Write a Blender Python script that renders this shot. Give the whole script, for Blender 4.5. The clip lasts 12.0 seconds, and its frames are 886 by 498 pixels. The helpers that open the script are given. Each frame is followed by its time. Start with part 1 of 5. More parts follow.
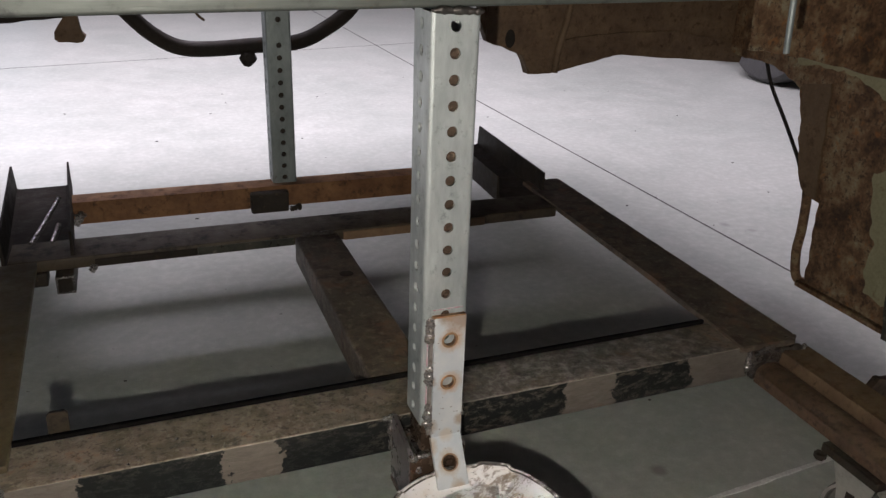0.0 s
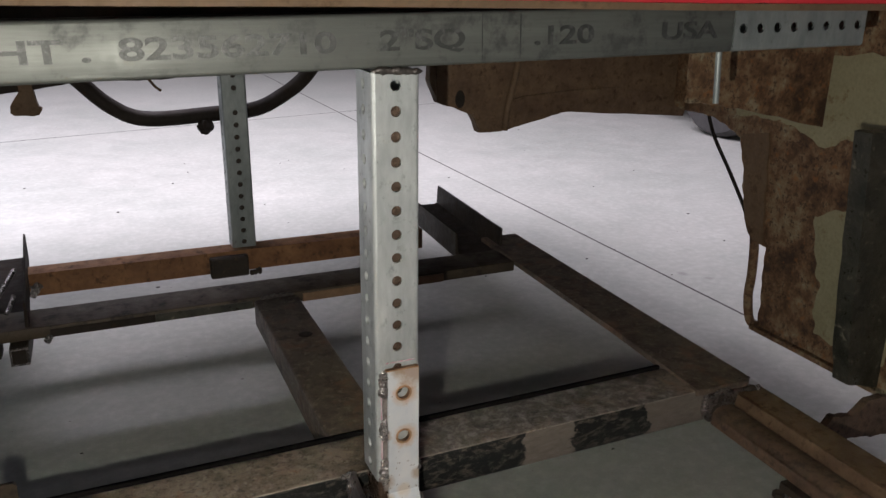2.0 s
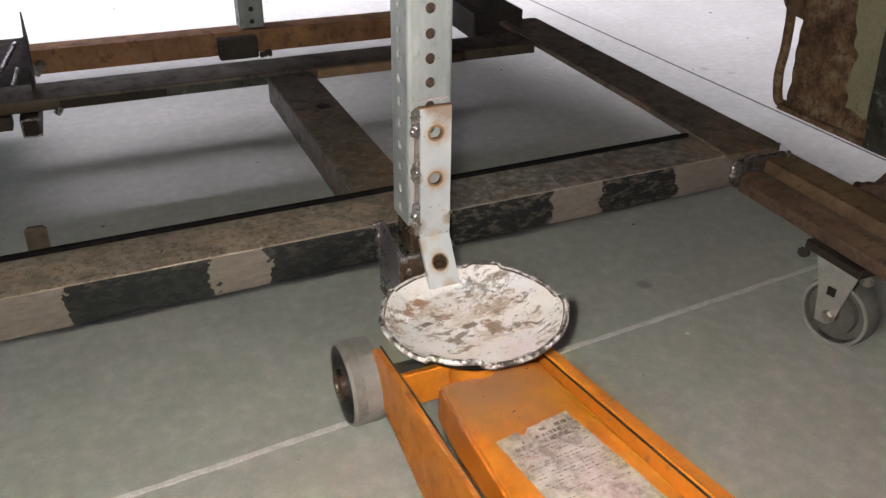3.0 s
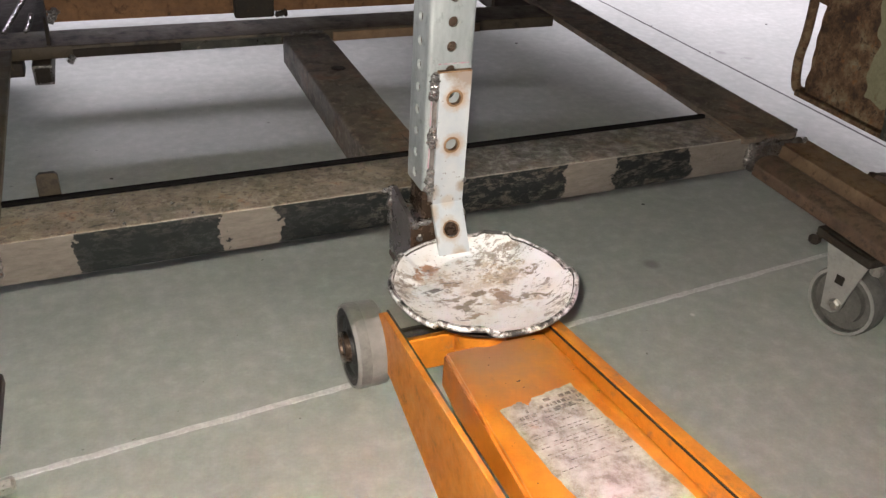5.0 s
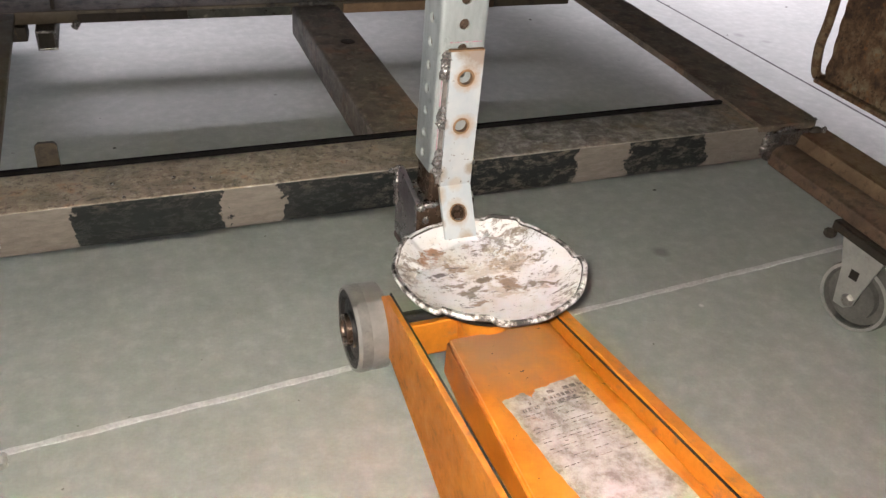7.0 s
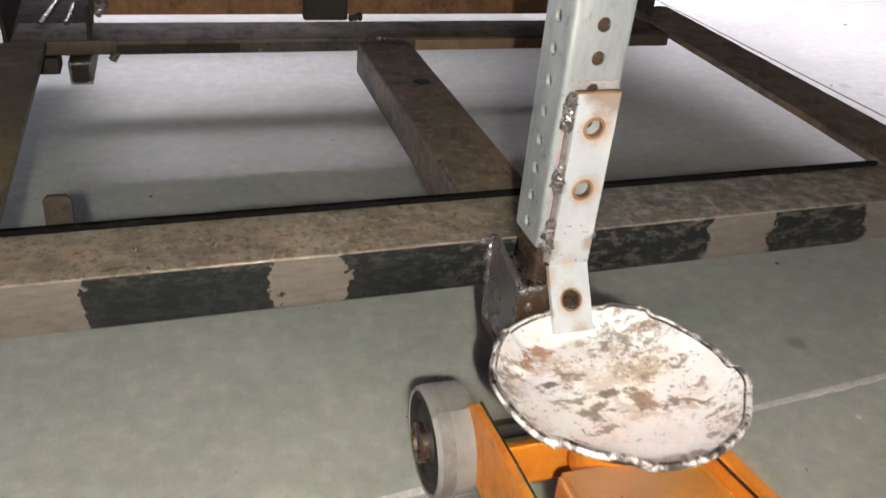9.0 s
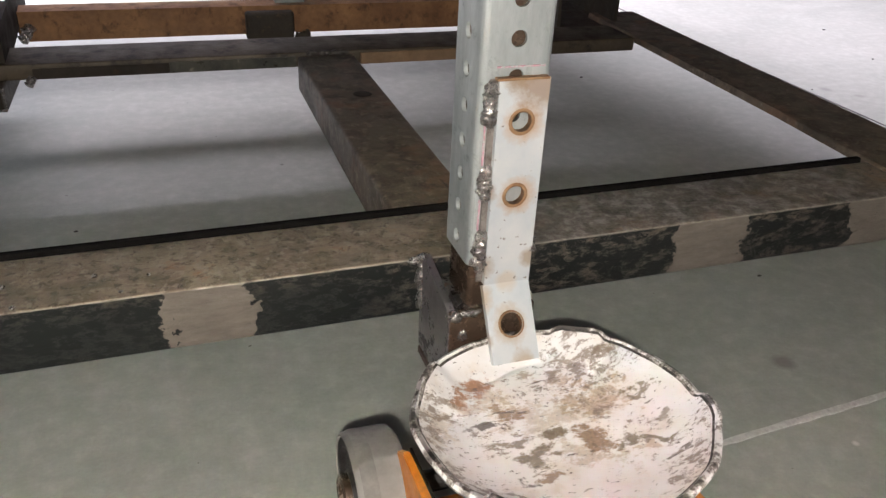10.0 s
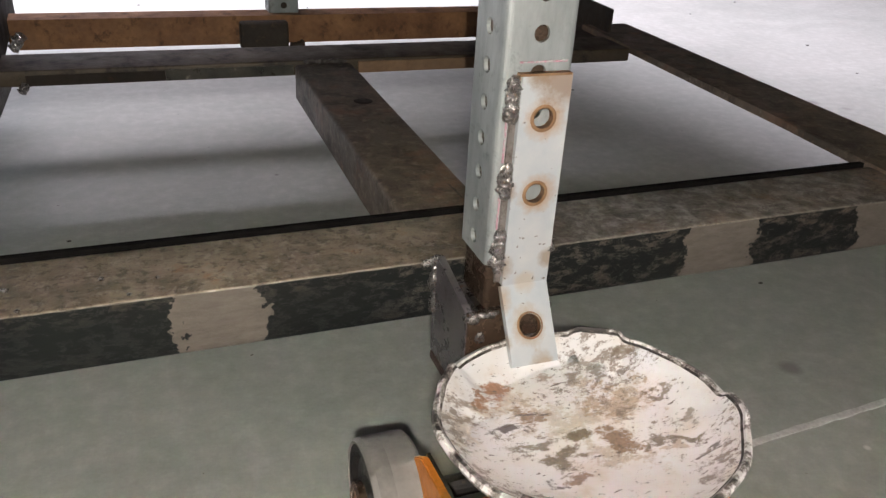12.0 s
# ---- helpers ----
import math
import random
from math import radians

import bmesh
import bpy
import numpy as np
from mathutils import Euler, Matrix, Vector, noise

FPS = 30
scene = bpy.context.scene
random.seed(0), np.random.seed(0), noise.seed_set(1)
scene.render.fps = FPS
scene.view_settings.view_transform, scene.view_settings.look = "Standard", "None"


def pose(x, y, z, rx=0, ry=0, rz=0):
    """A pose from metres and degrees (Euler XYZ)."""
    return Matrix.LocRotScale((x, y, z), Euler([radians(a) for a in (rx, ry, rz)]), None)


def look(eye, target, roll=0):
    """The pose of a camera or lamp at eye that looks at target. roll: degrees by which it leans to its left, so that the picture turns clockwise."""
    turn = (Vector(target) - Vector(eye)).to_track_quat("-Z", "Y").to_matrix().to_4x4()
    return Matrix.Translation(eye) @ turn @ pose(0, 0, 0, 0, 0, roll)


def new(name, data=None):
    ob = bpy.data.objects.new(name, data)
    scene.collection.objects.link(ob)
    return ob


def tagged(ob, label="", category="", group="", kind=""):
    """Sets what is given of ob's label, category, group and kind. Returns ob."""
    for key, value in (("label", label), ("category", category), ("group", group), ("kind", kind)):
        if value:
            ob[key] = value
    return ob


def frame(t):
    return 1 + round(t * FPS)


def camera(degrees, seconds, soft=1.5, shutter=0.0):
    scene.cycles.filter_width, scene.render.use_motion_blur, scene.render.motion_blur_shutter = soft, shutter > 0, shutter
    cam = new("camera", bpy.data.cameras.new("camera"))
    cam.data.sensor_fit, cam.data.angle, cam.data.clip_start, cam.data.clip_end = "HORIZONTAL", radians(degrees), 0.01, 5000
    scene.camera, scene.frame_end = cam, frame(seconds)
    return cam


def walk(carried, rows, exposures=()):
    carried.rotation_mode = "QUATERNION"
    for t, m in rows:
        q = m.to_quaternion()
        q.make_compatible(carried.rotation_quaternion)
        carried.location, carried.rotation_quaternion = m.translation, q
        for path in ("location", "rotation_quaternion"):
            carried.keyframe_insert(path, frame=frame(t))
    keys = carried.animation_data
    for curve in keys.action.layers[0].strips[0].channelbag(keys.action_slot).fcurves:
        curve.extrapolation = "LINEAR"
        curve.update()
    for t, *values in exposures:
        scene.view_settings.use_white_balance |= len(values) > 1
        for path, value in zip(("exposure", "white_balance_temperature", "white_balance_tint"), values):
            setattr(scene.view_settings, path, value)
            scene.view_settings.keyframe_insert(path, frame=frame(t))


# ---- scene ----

# ------------------------------------------------------------------ camera
cam = camera(58.0, 12.0, soft=1.4, shutter=0.25)
PATH = [
    (0, (-0.287, -0.714, 0.775), (0.388, 0.997, -0.011), 2.1),
    (0.5, (-0.292, -0.724, 0.768), (0.391, 0.998, 0.015), 1.6),
    (1, (-0.297, -0.723, 0.767), (0.393, 1.004, 0.03), 1.3),
    (1.5, (-0.257, -0.729, 0.788), (0.486, 1.003, 0.118), 1.0),
    (2, (-0.271, -0.74, 0.771), (0.488, 0.997, 0.133), 0.7),
    (2.5, (-0.295, -0.738, 0.68), (0.444, 0.923, -0.155), 0.7),
    (3, (-0.309, -0.74, 0.665), (0.387, 0.838, -0.348), 0.9),
    (5, (-0.321, -0.737, 0.655), (0.364, 0.81, -0.411), 3.9),
    (5.5, (-0.322, -0.728, 0.649), (0.355, 0.81, -0.434), 3.9),
    (6, (-0.327, -0.724, 0.652), (0.353, 0.801, -0.449), 4.2),
    (6.5, (-0.321, -0.719, 0.653), (0.357, 0.804, -0.452), 4.9),
    (8.5, (-0.297, -0.629, 0.61), (0.297, 0.873, -0.57), 6.4),
    (9, (-0.298, -0.523, 0.574), (0.282, 1.086, -0.462), 5.3),
    (9.5, (-0.25, -0.484, 0.547), (0.338, 1.157, -0.433), 5.2),
    (10, (-0.214, -0.469, 0.522), (0.38, 1.177, -0.447), 2.9),
    (10.5, (-0.221, -0.473, 0.525), (0.377, 1.17, -0.446), 2.3),
    (11, (-0.232, -0.451, 0.512), (0.382, 1.201, -0.433), 3.1),
    (11.5, (-0.233, -0.456, 0.514), (0.395, 1.196, -0.422), 2.8),
    (12, (-0.238, -0.458, 0.504), (0.408, 1.193, -0.421), 3.4),
]
walk(cam, [(t, look(eye, target, roll)) for t, eye, target, roll in PATH],
     exposures=[(0, -0.17), (0.5, -0.17), (1, -0.07), (1.5, -0.03), (2, -0.15), (2.5, 0.12), (3, 0.42), (5, 0.70), (6.5, 0.74), (8.5, 0.92), (9, 0.95), (9.5, 0.56), (10, 0.64), (11.5, 0.62), (12, 0.50)])

# ------------------------------------------------------------------ world and light
world = bpy.data.worlds.new("sky")
scene.world = world
world.use_nodes = True
wn = world.node_tree.nodes
sky = wn.new("ShaderNodeTexSky")
sky.sky_type, sky.sun_disc = "NISHITA", False
sky.sun_elevation, sky.sun_rotation = radians(48), radians(20)
world.node_tree.links.new(sky.outputs[0], wn["Background"].inputs[0])
wn["Background"].inputs[1].default_value = 0.05


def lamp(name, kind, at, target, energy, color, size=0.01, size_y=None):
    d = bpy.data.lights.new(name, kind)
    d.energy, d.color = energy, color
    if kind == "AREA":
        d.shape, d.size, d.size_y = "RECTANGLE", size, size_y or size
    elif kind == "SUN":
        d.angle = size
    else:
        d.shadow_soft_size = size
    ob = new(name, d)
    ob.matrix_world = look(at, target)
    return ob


# three added lamps bring daylight in through unseen openings
lamp("unseen_overhead_daylight", "AREA", (-1.15, 2.2, 3.56), (-1.15, 2.2, 0.0), 535, (1.03, 0.95, 1.12), 4.7, 2.4)
lamp("unseen_far_daylight", "AREA", (-2.65, 6.85, 1.2), (-2.65, 0, 1.0), 1.2, (0.86, 0.91, 1.0), 3.2, 2.3)
lamp("unseen_side_daylight", "AREA", (-4.85, 3.2, 1.5), (0, 2.4, 0.4), 2, (0.70, 0.80, 1.0), 3.4, 2.6)
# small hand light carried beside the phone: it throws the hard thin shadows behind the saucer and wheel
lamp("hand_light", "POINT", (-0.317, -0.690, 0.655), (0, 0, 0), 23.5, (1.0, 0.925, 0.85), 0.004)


# ------------------------------------------------------------------ materials
def nodes_of(name):
    m = bpy.data.materials.new(name)
    m.use_nodes = True
    nt = m.node_tree
    return m, nt, nt.nodes["Principled BSDF"]


def node(nt, kind, **inputs):
    n = nt.nodes.new(kind)
    for k, v in inputs.items():
        s = n.inputs[k.replace("_", " ")]
        if isinstance(v, bpy.types.NodeSocket):
            nt.links.new(v, s)
        else:
            s.default_value = v
    return n


def rgb(c):
    return (c[0], c[1], c[2], 1.0)


def noise_at(nt, coords, scale, detail=6.0, rough=0.6, stretch=None):
    if stretch:
        mp = node(nt, "ShaderNodeMapping", Vector=coords)
        mp.inputs["Scale"].default_value = stretch
        coords = mp.outputs[0]
    n = nt.nodes.new("ShaderNodeTexNoise")
    nt.links.new(coords, n.inputs["Vector"])
    n.inputs["Scale"].default_value = scale
    n.inputs["Detail"].default_value = detail
    n.inputs["Roughness"].default_value = rough
    return n.outputs[0]


def ramp(nt, fac, stops, kind="LINEAR"):
    r = nt.nodes.new("ShaderNodeValToRGB")
    r.color_ramp.interpolation = kind
    els = r.color_ramp.elements
    els[0].position, els[0].color = stops[0][0], rgb(stops[0][1])
    els[1].position, els[1].color = stops[-1][0], rgb(stops[-1][1])
    for p, c in stops[1:-1]:
        e = els.new(p)
        e.color = rgb(c)
    nt.links.new(fac, r.inputs[0])
    return r.outputs[0]


def mix(nt, fac, a, b):
    m = nt.nodes.new("ShaderNodeMix")
    m.data_type = "RGBA"
    for s, v in ((m.inputs[0], fac), (m.inputs[6], a), (m.inputs[7], b)):
        if isinstance(v, bpy.types.NodeSocket):
            nt.links.new(v, s)
        elif isinstance(v, tuple):
            s.default_value = rgb(v)
        else:
            s.default_value = v
    return m.outputs[2]


def math_node(nt, op, a, b=0.0, clamp=False):
    m = nt.nodes.new("ShaderNodeMath")
    m.operation, m.use_clamp = op, clamp
    for s, v in zip(m.inputs, (a, b)):
        if isinstance(v, bpy.types.NodeSocket):
            nt.links.new(v, s)
        else:
            s.default_value = v
    return m.outputs[0]


def coords_of(nt):
    return nt.nodes.new("ShaderNodeTexCoord").outputs["Object"]


def bumped(nt, bsdf, height, strength, distance=0.001):
    b = nt.nodes.new("ShaderNodeBump")
    b.inputs["Strength"].default_value, b.inputs["Distance"].default_value = strength, distance
    nt.links.new(height, b.inputs["Height"])
    nt.links.new(b.outputs[0], bsdf.inputs["Normal"])


def worn(name, a, b, spot, scale=14, fine=160, spots=(0.60, 0.72), rough=(0.45, 0.75), metal=0.0, bump=0.4, stretch=None, spec=0.5, gritty=1.0):
    """Two broad tones, stains of a third colour, fine grain and relief."""
    m, nt, bsdf = nodes_of(name)
    co = coords_of(nt)
    broad = noise_at(nt, co, scale, 5, 0.6, stretch)
    grain = noise_at(nt, co, fine, 8, 0.7, stretch)
    base = ramp(nt, broad, [(0.32, a), (0.68, b)])
    stain = noise_at(nt, co, scale * 2.7, 9, 0.72)
    mask = ramp(nt, stain, [(spots[0], (0, 0, 0)), (spots[1], (1, 1, 1))])
    base = mix(nt, mask, base, spot)
    shade = ramp(nt, grain, [(0.25, (1 - 0.28 * gritty,) * 3), (0.75, (1 + 0.12 * gritty,) * 3)])
    mul = nt.nodes.new("ShaderNodeMix")
    mul.data_type, mul.blend_type = "RGBA", "MULTIPLY"
    mul.inputs[0].default_value = 1.0
    nt.links.new(base, mul.inputs[6])
    nt.links.new(shade, mul.inputs[7])
    nt.links.new(mul.outputs[2], bsdf.inputs["Base Color"])
    r = ramp(nt, stain, [(0.35, (rough[0],) * 3), (0.65, (rough[1],) * 3)])
    nt.links.new(r, bsdf.inputs["Roughness"])
    bsdf.inputs["Metallic"].default_value = metal
    bsdf.inputs["Specular IOR Level"].default_value = spec
    h = math_node(nt, "ADD", grain, math_node(nt, "MULTIPLY", stain, 1.5))
    bumped(nt, bsdf, h, bump, 0.0012)
    return m


M_DARK = worn("dark_oily_steel", (0.020, 0.016, 0.011), (0.042, 0.033, 0.022), (0.085, 0.058, 0.033), 20, 200, spots=(0.58, 0.70), rough=(0.5, 0.75), metal=0.05, spec=0.35)
M_FARBEAM = worn("grey_brown_beam_steel", (0.042, 0.032, 0.019), (0.086, 0.066, 0.040), (0.012, 0.010, 0.008), 8, 150, spots=(0.53, 0.64), rough=(0.4, 0.7), metal=0.1, bump=0.5)
M_RUSTBAR = worn("rusty_orange_bar", (0.14, 0.062, 0.022), (0.29, 0.148, 0.058), (0.075, 0.036, 0.016), 15, 150, spots=(0.53, 0.66), rough=(0.55, 0.8))
M_OLIVE = worn("olive_brown_plate", (0.080, 0.060, 0.030), (0.135, 0.100, 0.052), (0.040, 0.030, 0.018), 12, 150, rough=(0.5, 0.8))
M_TANBAR = worn("tan_rusted_bar", (0.16, 0.10, 0.055), (0.24, 0.15, 0.08), (0.11, 0.062, 0.032), 14, 180, rough=(0.55, 0.8))
M_ARM = worn("reddish_rusted_bar", (0.066, 0.042, 0.026), (0.140, 0.086, 0.050), (0.048, 0.030, 0.020), 26, 150, spots=(0.50, 0.62), rough=(0.6, 0.85), metal=0.0, bump=0.8)
M_GALV = worn("galvanised_steel", (0.38, 0.42, 0.41), (0.58, 0.625, 0.605), (0.27, 0.30, 0.29), 26, 120, spots=(0.57, 0.70), rough=(0.30, 0.55), metal=0.5, bump=0.2, stretch=(1.4, 1.4, 0.35), gritty=0.7)
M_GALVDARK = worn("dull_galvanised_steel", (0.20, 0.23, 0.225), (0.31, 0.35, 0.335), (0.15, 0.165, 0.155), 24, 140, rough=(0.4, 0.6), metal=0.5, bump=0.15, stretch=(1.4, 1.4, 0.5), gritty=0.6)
M_SEAM = worn("heat_stained_zinc", (0.17, 0.15, 0.13), (0.34, 0.31, 0.285), (0.11, 0.08, 0.06), 60, 260, spots=(0.52, 0.64), rough=(0.35, 0.6), metal=0.4, bump=0.4)
M_BORE = worn("rusty_hole_wall", (0.10, 0.045, 0.018), (0.22, 0.115, 0.05), (0.06, 0.03, 0.015), 90, 300, rough=(0.6, 0.85))
M_RUSTRING = worn("rust_ring", (0.22, 0.11, 0.045), (0.34, 0.21, 0.11), (0.13, 0.065, 0.03), 70, 300, rough=(0.6, 0.8))
M_WELD = worn("weld_bead", (0.24, 0.23, 0.215), (0.50, 0.48, 0.455), (0.15, 0.125, 0.105), 160, 300, spots=(0.54, 0.66), rough=(0.16, 0.38), metal=0.9, bump=0.3, gritty=0.6)
M_DARKWELD = worn("sooty_weld_bead", (0.05, 0.045, 0.04), (0.13, 0.12, 0.11), (0.20, 0.19, 0.17), 160, 300, spots=(0.60, 0.70), rough=(0.3, 0.55), metal=0.7, bump=0.3, gritty=0.6)
M_TUBE = worn("dull_mill_tube", (0.085, 0.095, 0.084), (0.150, 0.163, 0.146), (0.070, 0.075, 0.070), 9, 120, spots=(0.52, 0.64), rough=(0.42, 0.62), metal=0.45, bump=0.2, stretch=(0.12, 3, 3), gritty=0.8)
M_INK = worn("stencil_ink", (0.045, 0.049, 0.046), (0.070, 0.076, 0.071), (0.115, 0.122, 0.115), 34, 300, spots=(0.50, 0.62), rough=(0.35, 0.5), metal=0.5)
M_INNER = worn("brown_inner_tube", (0.10, 0.066, 0.045), (0.17, 0.12, 0.085), (0.07, 0.045, 0.03), 24, 260, rough=(0.16, 0.34), metal=0.6)
M_COLLAR = worn("ground_steel_plate", (0.15, 0.14, 0.13), (0.30, 0.28, 0.26), (0.24, 0.13, 0.08), 26, 280, spots=(0.58, 0.68), rough=(0.16, 0.38), metal=0.85, bump=0.4)
M_SLEEVE = worn("burnished_dark_plate", (0.14, 0.13, 0.135), (0.22, 0.205, 0.21), (0.10, 0.085, 0.08), 14, 160, spots=(0.60, 0.76), rough=(0.22, 0.38), metal=0.55, bump=0.08, gritty=0.3)
M_BASEPLATE = worn("rusty_base_plate", (0.045, 0.030, 0.022), (0.08, 0.052, 0.040), (0.05, 0.03, 0.022), 30, 260, rough=(0.5, 0.8))
M_ORANGE = worn("orange_enamel", (0.66, 0.215, 0.018), (0.80, 0.285, 0.03), (0.44, 0.20, 0.08), 17, 140, spots=(0.55, 0.70), rough=(0.30, 0.55), bump=0.12, gritty=0.6)
M_TREAD = worn("grey_worn_roller", (0.17, 0.165, 0.15), (0.30, 0.285, 0.26), (0.11, 0.095, 0.08), 24, 260, rough=(0.45, 0.7), bump=0.2, gritty=0.35)
M_BAND = worn("scuffed_roller_band", (0.13, 0.125, 0.115), (0.25, 0.238, 0.215), (0.09, 0.08, 0.07), 30, 240, rough=(0.5, 0.7), bump=0.2, gritty=0.4)
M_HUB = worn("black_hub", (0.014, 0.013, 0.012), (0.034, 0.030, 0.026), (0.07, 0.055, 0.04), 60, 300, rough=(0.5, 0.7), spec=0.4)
M_CASTOR = worn("zinc_castor", (0.34, 0.34, 0.31), (0.46, 0.45, 0.41), (0.26, 0.24, 0.20), 40, 260, rough=(0.35, 0.6), metal=0.5, bump=0.15, gritty=0.35)
M_RUBBER = worn("grey_castor_tread", (0.085, 0.083, 0.072), (0.15, 0.145, 0.127), (0.05, 0.048, 0.042), 40, 260, rough=(0.5, 0.75))
M_RED = worn("red_car_paint", (0.50, 0.022, 0.035), (0.60, 0.04, 0.05), (0.33, 0.19, 0.09), 9, 140, spots=(0.70, 0.74), rough=(0.35, 0.55), bump=0.1, gritty=0.35)
M_RUSTPAN = worn("brown_rusted_pan", (0.10, 0.062, 0.032), (0.16, 0.105, 0.056), (0.065, 0.036, 0.018), 10, 140, spots=(0.55, 0.68), rough=(0.6, 0.9), bump=0.5)
M_CROSS = worn("dull_brown_crossmember_rust", (0.085, 0.050, 0.026), (0.165, 0.108, 0.058), (0.060, 0.032, 0.016), 22, 170, spots=(0.54, 0.66), rough=(0.6, 0.9), bump=0.6)
M_PRIMER = worn("faded_green_primer", (0.24, 0.225, 0.13), (0.30, 0.28, 0.17), (0.19, 0.14, 0.07), 12, 160, spots=(0.58, 0.68), rough=(0.6, 0.85))
M_SPECK = worn("black_speckled_coating", (0.016, 0.018, 0.012), (0.060, 0.058, 0.040), (0.16, 0.15, 0.11), 24, 130, spots=(0.58, 0.66), rough=(0.22, 0.6), bump=1.0, gritty=1.6)
M_BLACK = worn("black_underside", (0.018, 0.015, 0.012), (0.032, 0.026, 0.020), (0.055, 0.036, 0.023), 12, 120, rough=(0.6, 0.9), spec=0.2)
M_BEAMSHADOW = worn("beam_shadow_black", (0.005, 0.0045, 0.004), (0.010, 0.009, 0.008), (0.020, 0.016, 0.013), 30, 160, rough=(0.8, 0.95), spec=0.1)
M_TYRE = worn("black_tyre_rubber", (0.035, 0.034, 0.033), (0.055, 0.053, 0.05), (0.09, 0.085, 0.08), 16, 140, rough=(0.6, 0.85))
M_CHROME = worn("polished_wheel_cover", (0.62, 0.63, 0.64), (0.70, 0.71, 0.72), (0.5, 0.5, 0.5), 10, 60, rough=(0.08, 0.2), metal=1.0, bump=0.02)
M_WALL = worn("grey_wall_paint", (0.15, 0.15, 0.145), (0.20, 0.20, 0.19), (0.12, 0.12, 0.115), 1.2, 60, rough=(0.6, 0.8), bump=0.1)
M_CEIL = worn("grey_ceiling_panel", (0.18, 0.18, 0.178), (0.22, 0.22, 0.215), (0.15, 0.15, 0.148), 1.0, 50, rough=(0.6, 0.8), bump=0.1)
M_CAULK = worn("pale_joint_filler", (0.60, 0.60, 0.57), (0.72, 0.72, 0.69), (0.46, 0.45, 0.42), 60, 240, spots=(0.60, 0.72), rough=(0.6, 0.8), bump=0.4)
M_CUT = worn("dark_saw_cut", (0.07, 0.065, 0.06), (0.11, 0.10, 0.095), (0.05, 0.045, 0.04), 20, 120, rough=(0.7, 0.9))
M_CHALK = worn("pink_chalk", (0.50, 0.24, 0.29), (0.56, 0.36, 0.40), (0.5, 0.52, 0.51), 120, 400, spots=(0.47, 0.58), rough=(0.7, 0.9))
M_SCRAP = worn("crumpled_white_paper", (0.66, 0.66, 0.64), (0.78, 0.78, 0.76), (0.55, 0.54, 0.52), 90, 300, rough=(0.7, 0.9), bump=0.4)
M_BOLT = worn("zinc_bolt", (0.42, 0.40, 0.36), (0.55, 0.53, 0.48), (0.28, 0.22, 0.15), 60, 260, rough=(0.25, 0.45), metal=0.8, bump=0.1)


def floor_material():
    m, nt, bsdf = nodes_of("grey_sealed_concrete")
    co = coords_of(nt)
    broad = noise_at(nt, co, 1.3, 6, 0.6)
    mid = noise_at(nt, co, 9, 7, 0.65)
    fine = noise_at(nt, co, 240, 6, 0.7)
    col = ramp(nt, broad, [(0.35, (0.37, 0.387, 0.352)), (0.65, (0.43, 0.437, 0.402))])
    blot = ramp(nt, mid, [(0.32, (0.90, 0.91, 0.90)), (0.5, (0.98, 0.98, 0.97)), (0.68, (1.06, 1.055, 1.05))])
    grain = ramp(nt, fine, [(0.25, (0.90, 0.90, 0.90)), (0.75, (1.06, 1.06, 1.06))])
    patch = ramp(nt, noise_at(nt, co, 46, 5, 0.6), [(0.36, (0.91, 0.915, 0.90)), (0.52, (0.99, 0.99, 0.98)), (0.66, (1.10, 1.10, 1.10))])
    for layer in (blot, patch, grain):
        mul = nt.nodes.new("ShaderNodeMix")
        mul.data_type, mul.blend_type = "RGBA", "MULTIPLY"
        mul.inputs[0].default_value = 1.0
        nt.links.new(col, mul.inputs[6])
        nt.links.new(layer, mul.inputs[7])
        col = mul.outputs[2]
    specks = ramp(nt, noise_at(nt, co, 75, 2, 0.4), [(0.77, (0, 0, 0)), (0.79, (1, 1, 1))])
    col = mix(nt, specks, col, (0.16, 0.15, 0.13))
    for x, y, r, tone in ((0.392, 0.080, 0.017, (0.20, 0.19, 0.17)), (1.186, 0.917, 0.022, (0.22, 0.21, 0.20)), (1.23, 0.86, 0.014, (0.25, 0.24, 0.22)),
                          (0.373, -0.047, 0.0055, (0.75, 0.73, 0.70)), (-0.06, 0.75, 0.006, (0.12, 0.11, 0.10))):
        far = node(nt, "ShaderNodeVectorMath", Vector=co)
        far.operation = "DISTANCE"
        far.inputs[1].default_value = (x, y, 0.0)
        d = math_node(nt, "ADD", far.outputs["Value"], math_node(nt, "MULTIPLY", math_node(nt, "SUBTRACT", mid, 0.5), r * 1.6))
        spot = ramp(nt, math_node(nt, "DIVIDE", d, r), [(0.45, (0.75, 0.75, 0.75)), (1.0, (0, 0, 0))])
        col = mix(nt, spot, col, tone)
    nt.links.new(col, bsdf.inputs["Base Color"])
    r = ramp(nt, mid, [(0.3, (0.34,) * 3), (0.7, (0.42,) * 3)])
    nt.links.new(r, bsdf.inputs["Roughness"])
    bsdf.inputs["Specular IOR Level"].default_value = 0.5
    bumped(nt, bsdf, math_node(nt, "ADD", fine, math_node(nt, "MULTIPLY", mid, 2.0)), 0.10, 0.001)
    return m


M_FLOOR = floor_material()


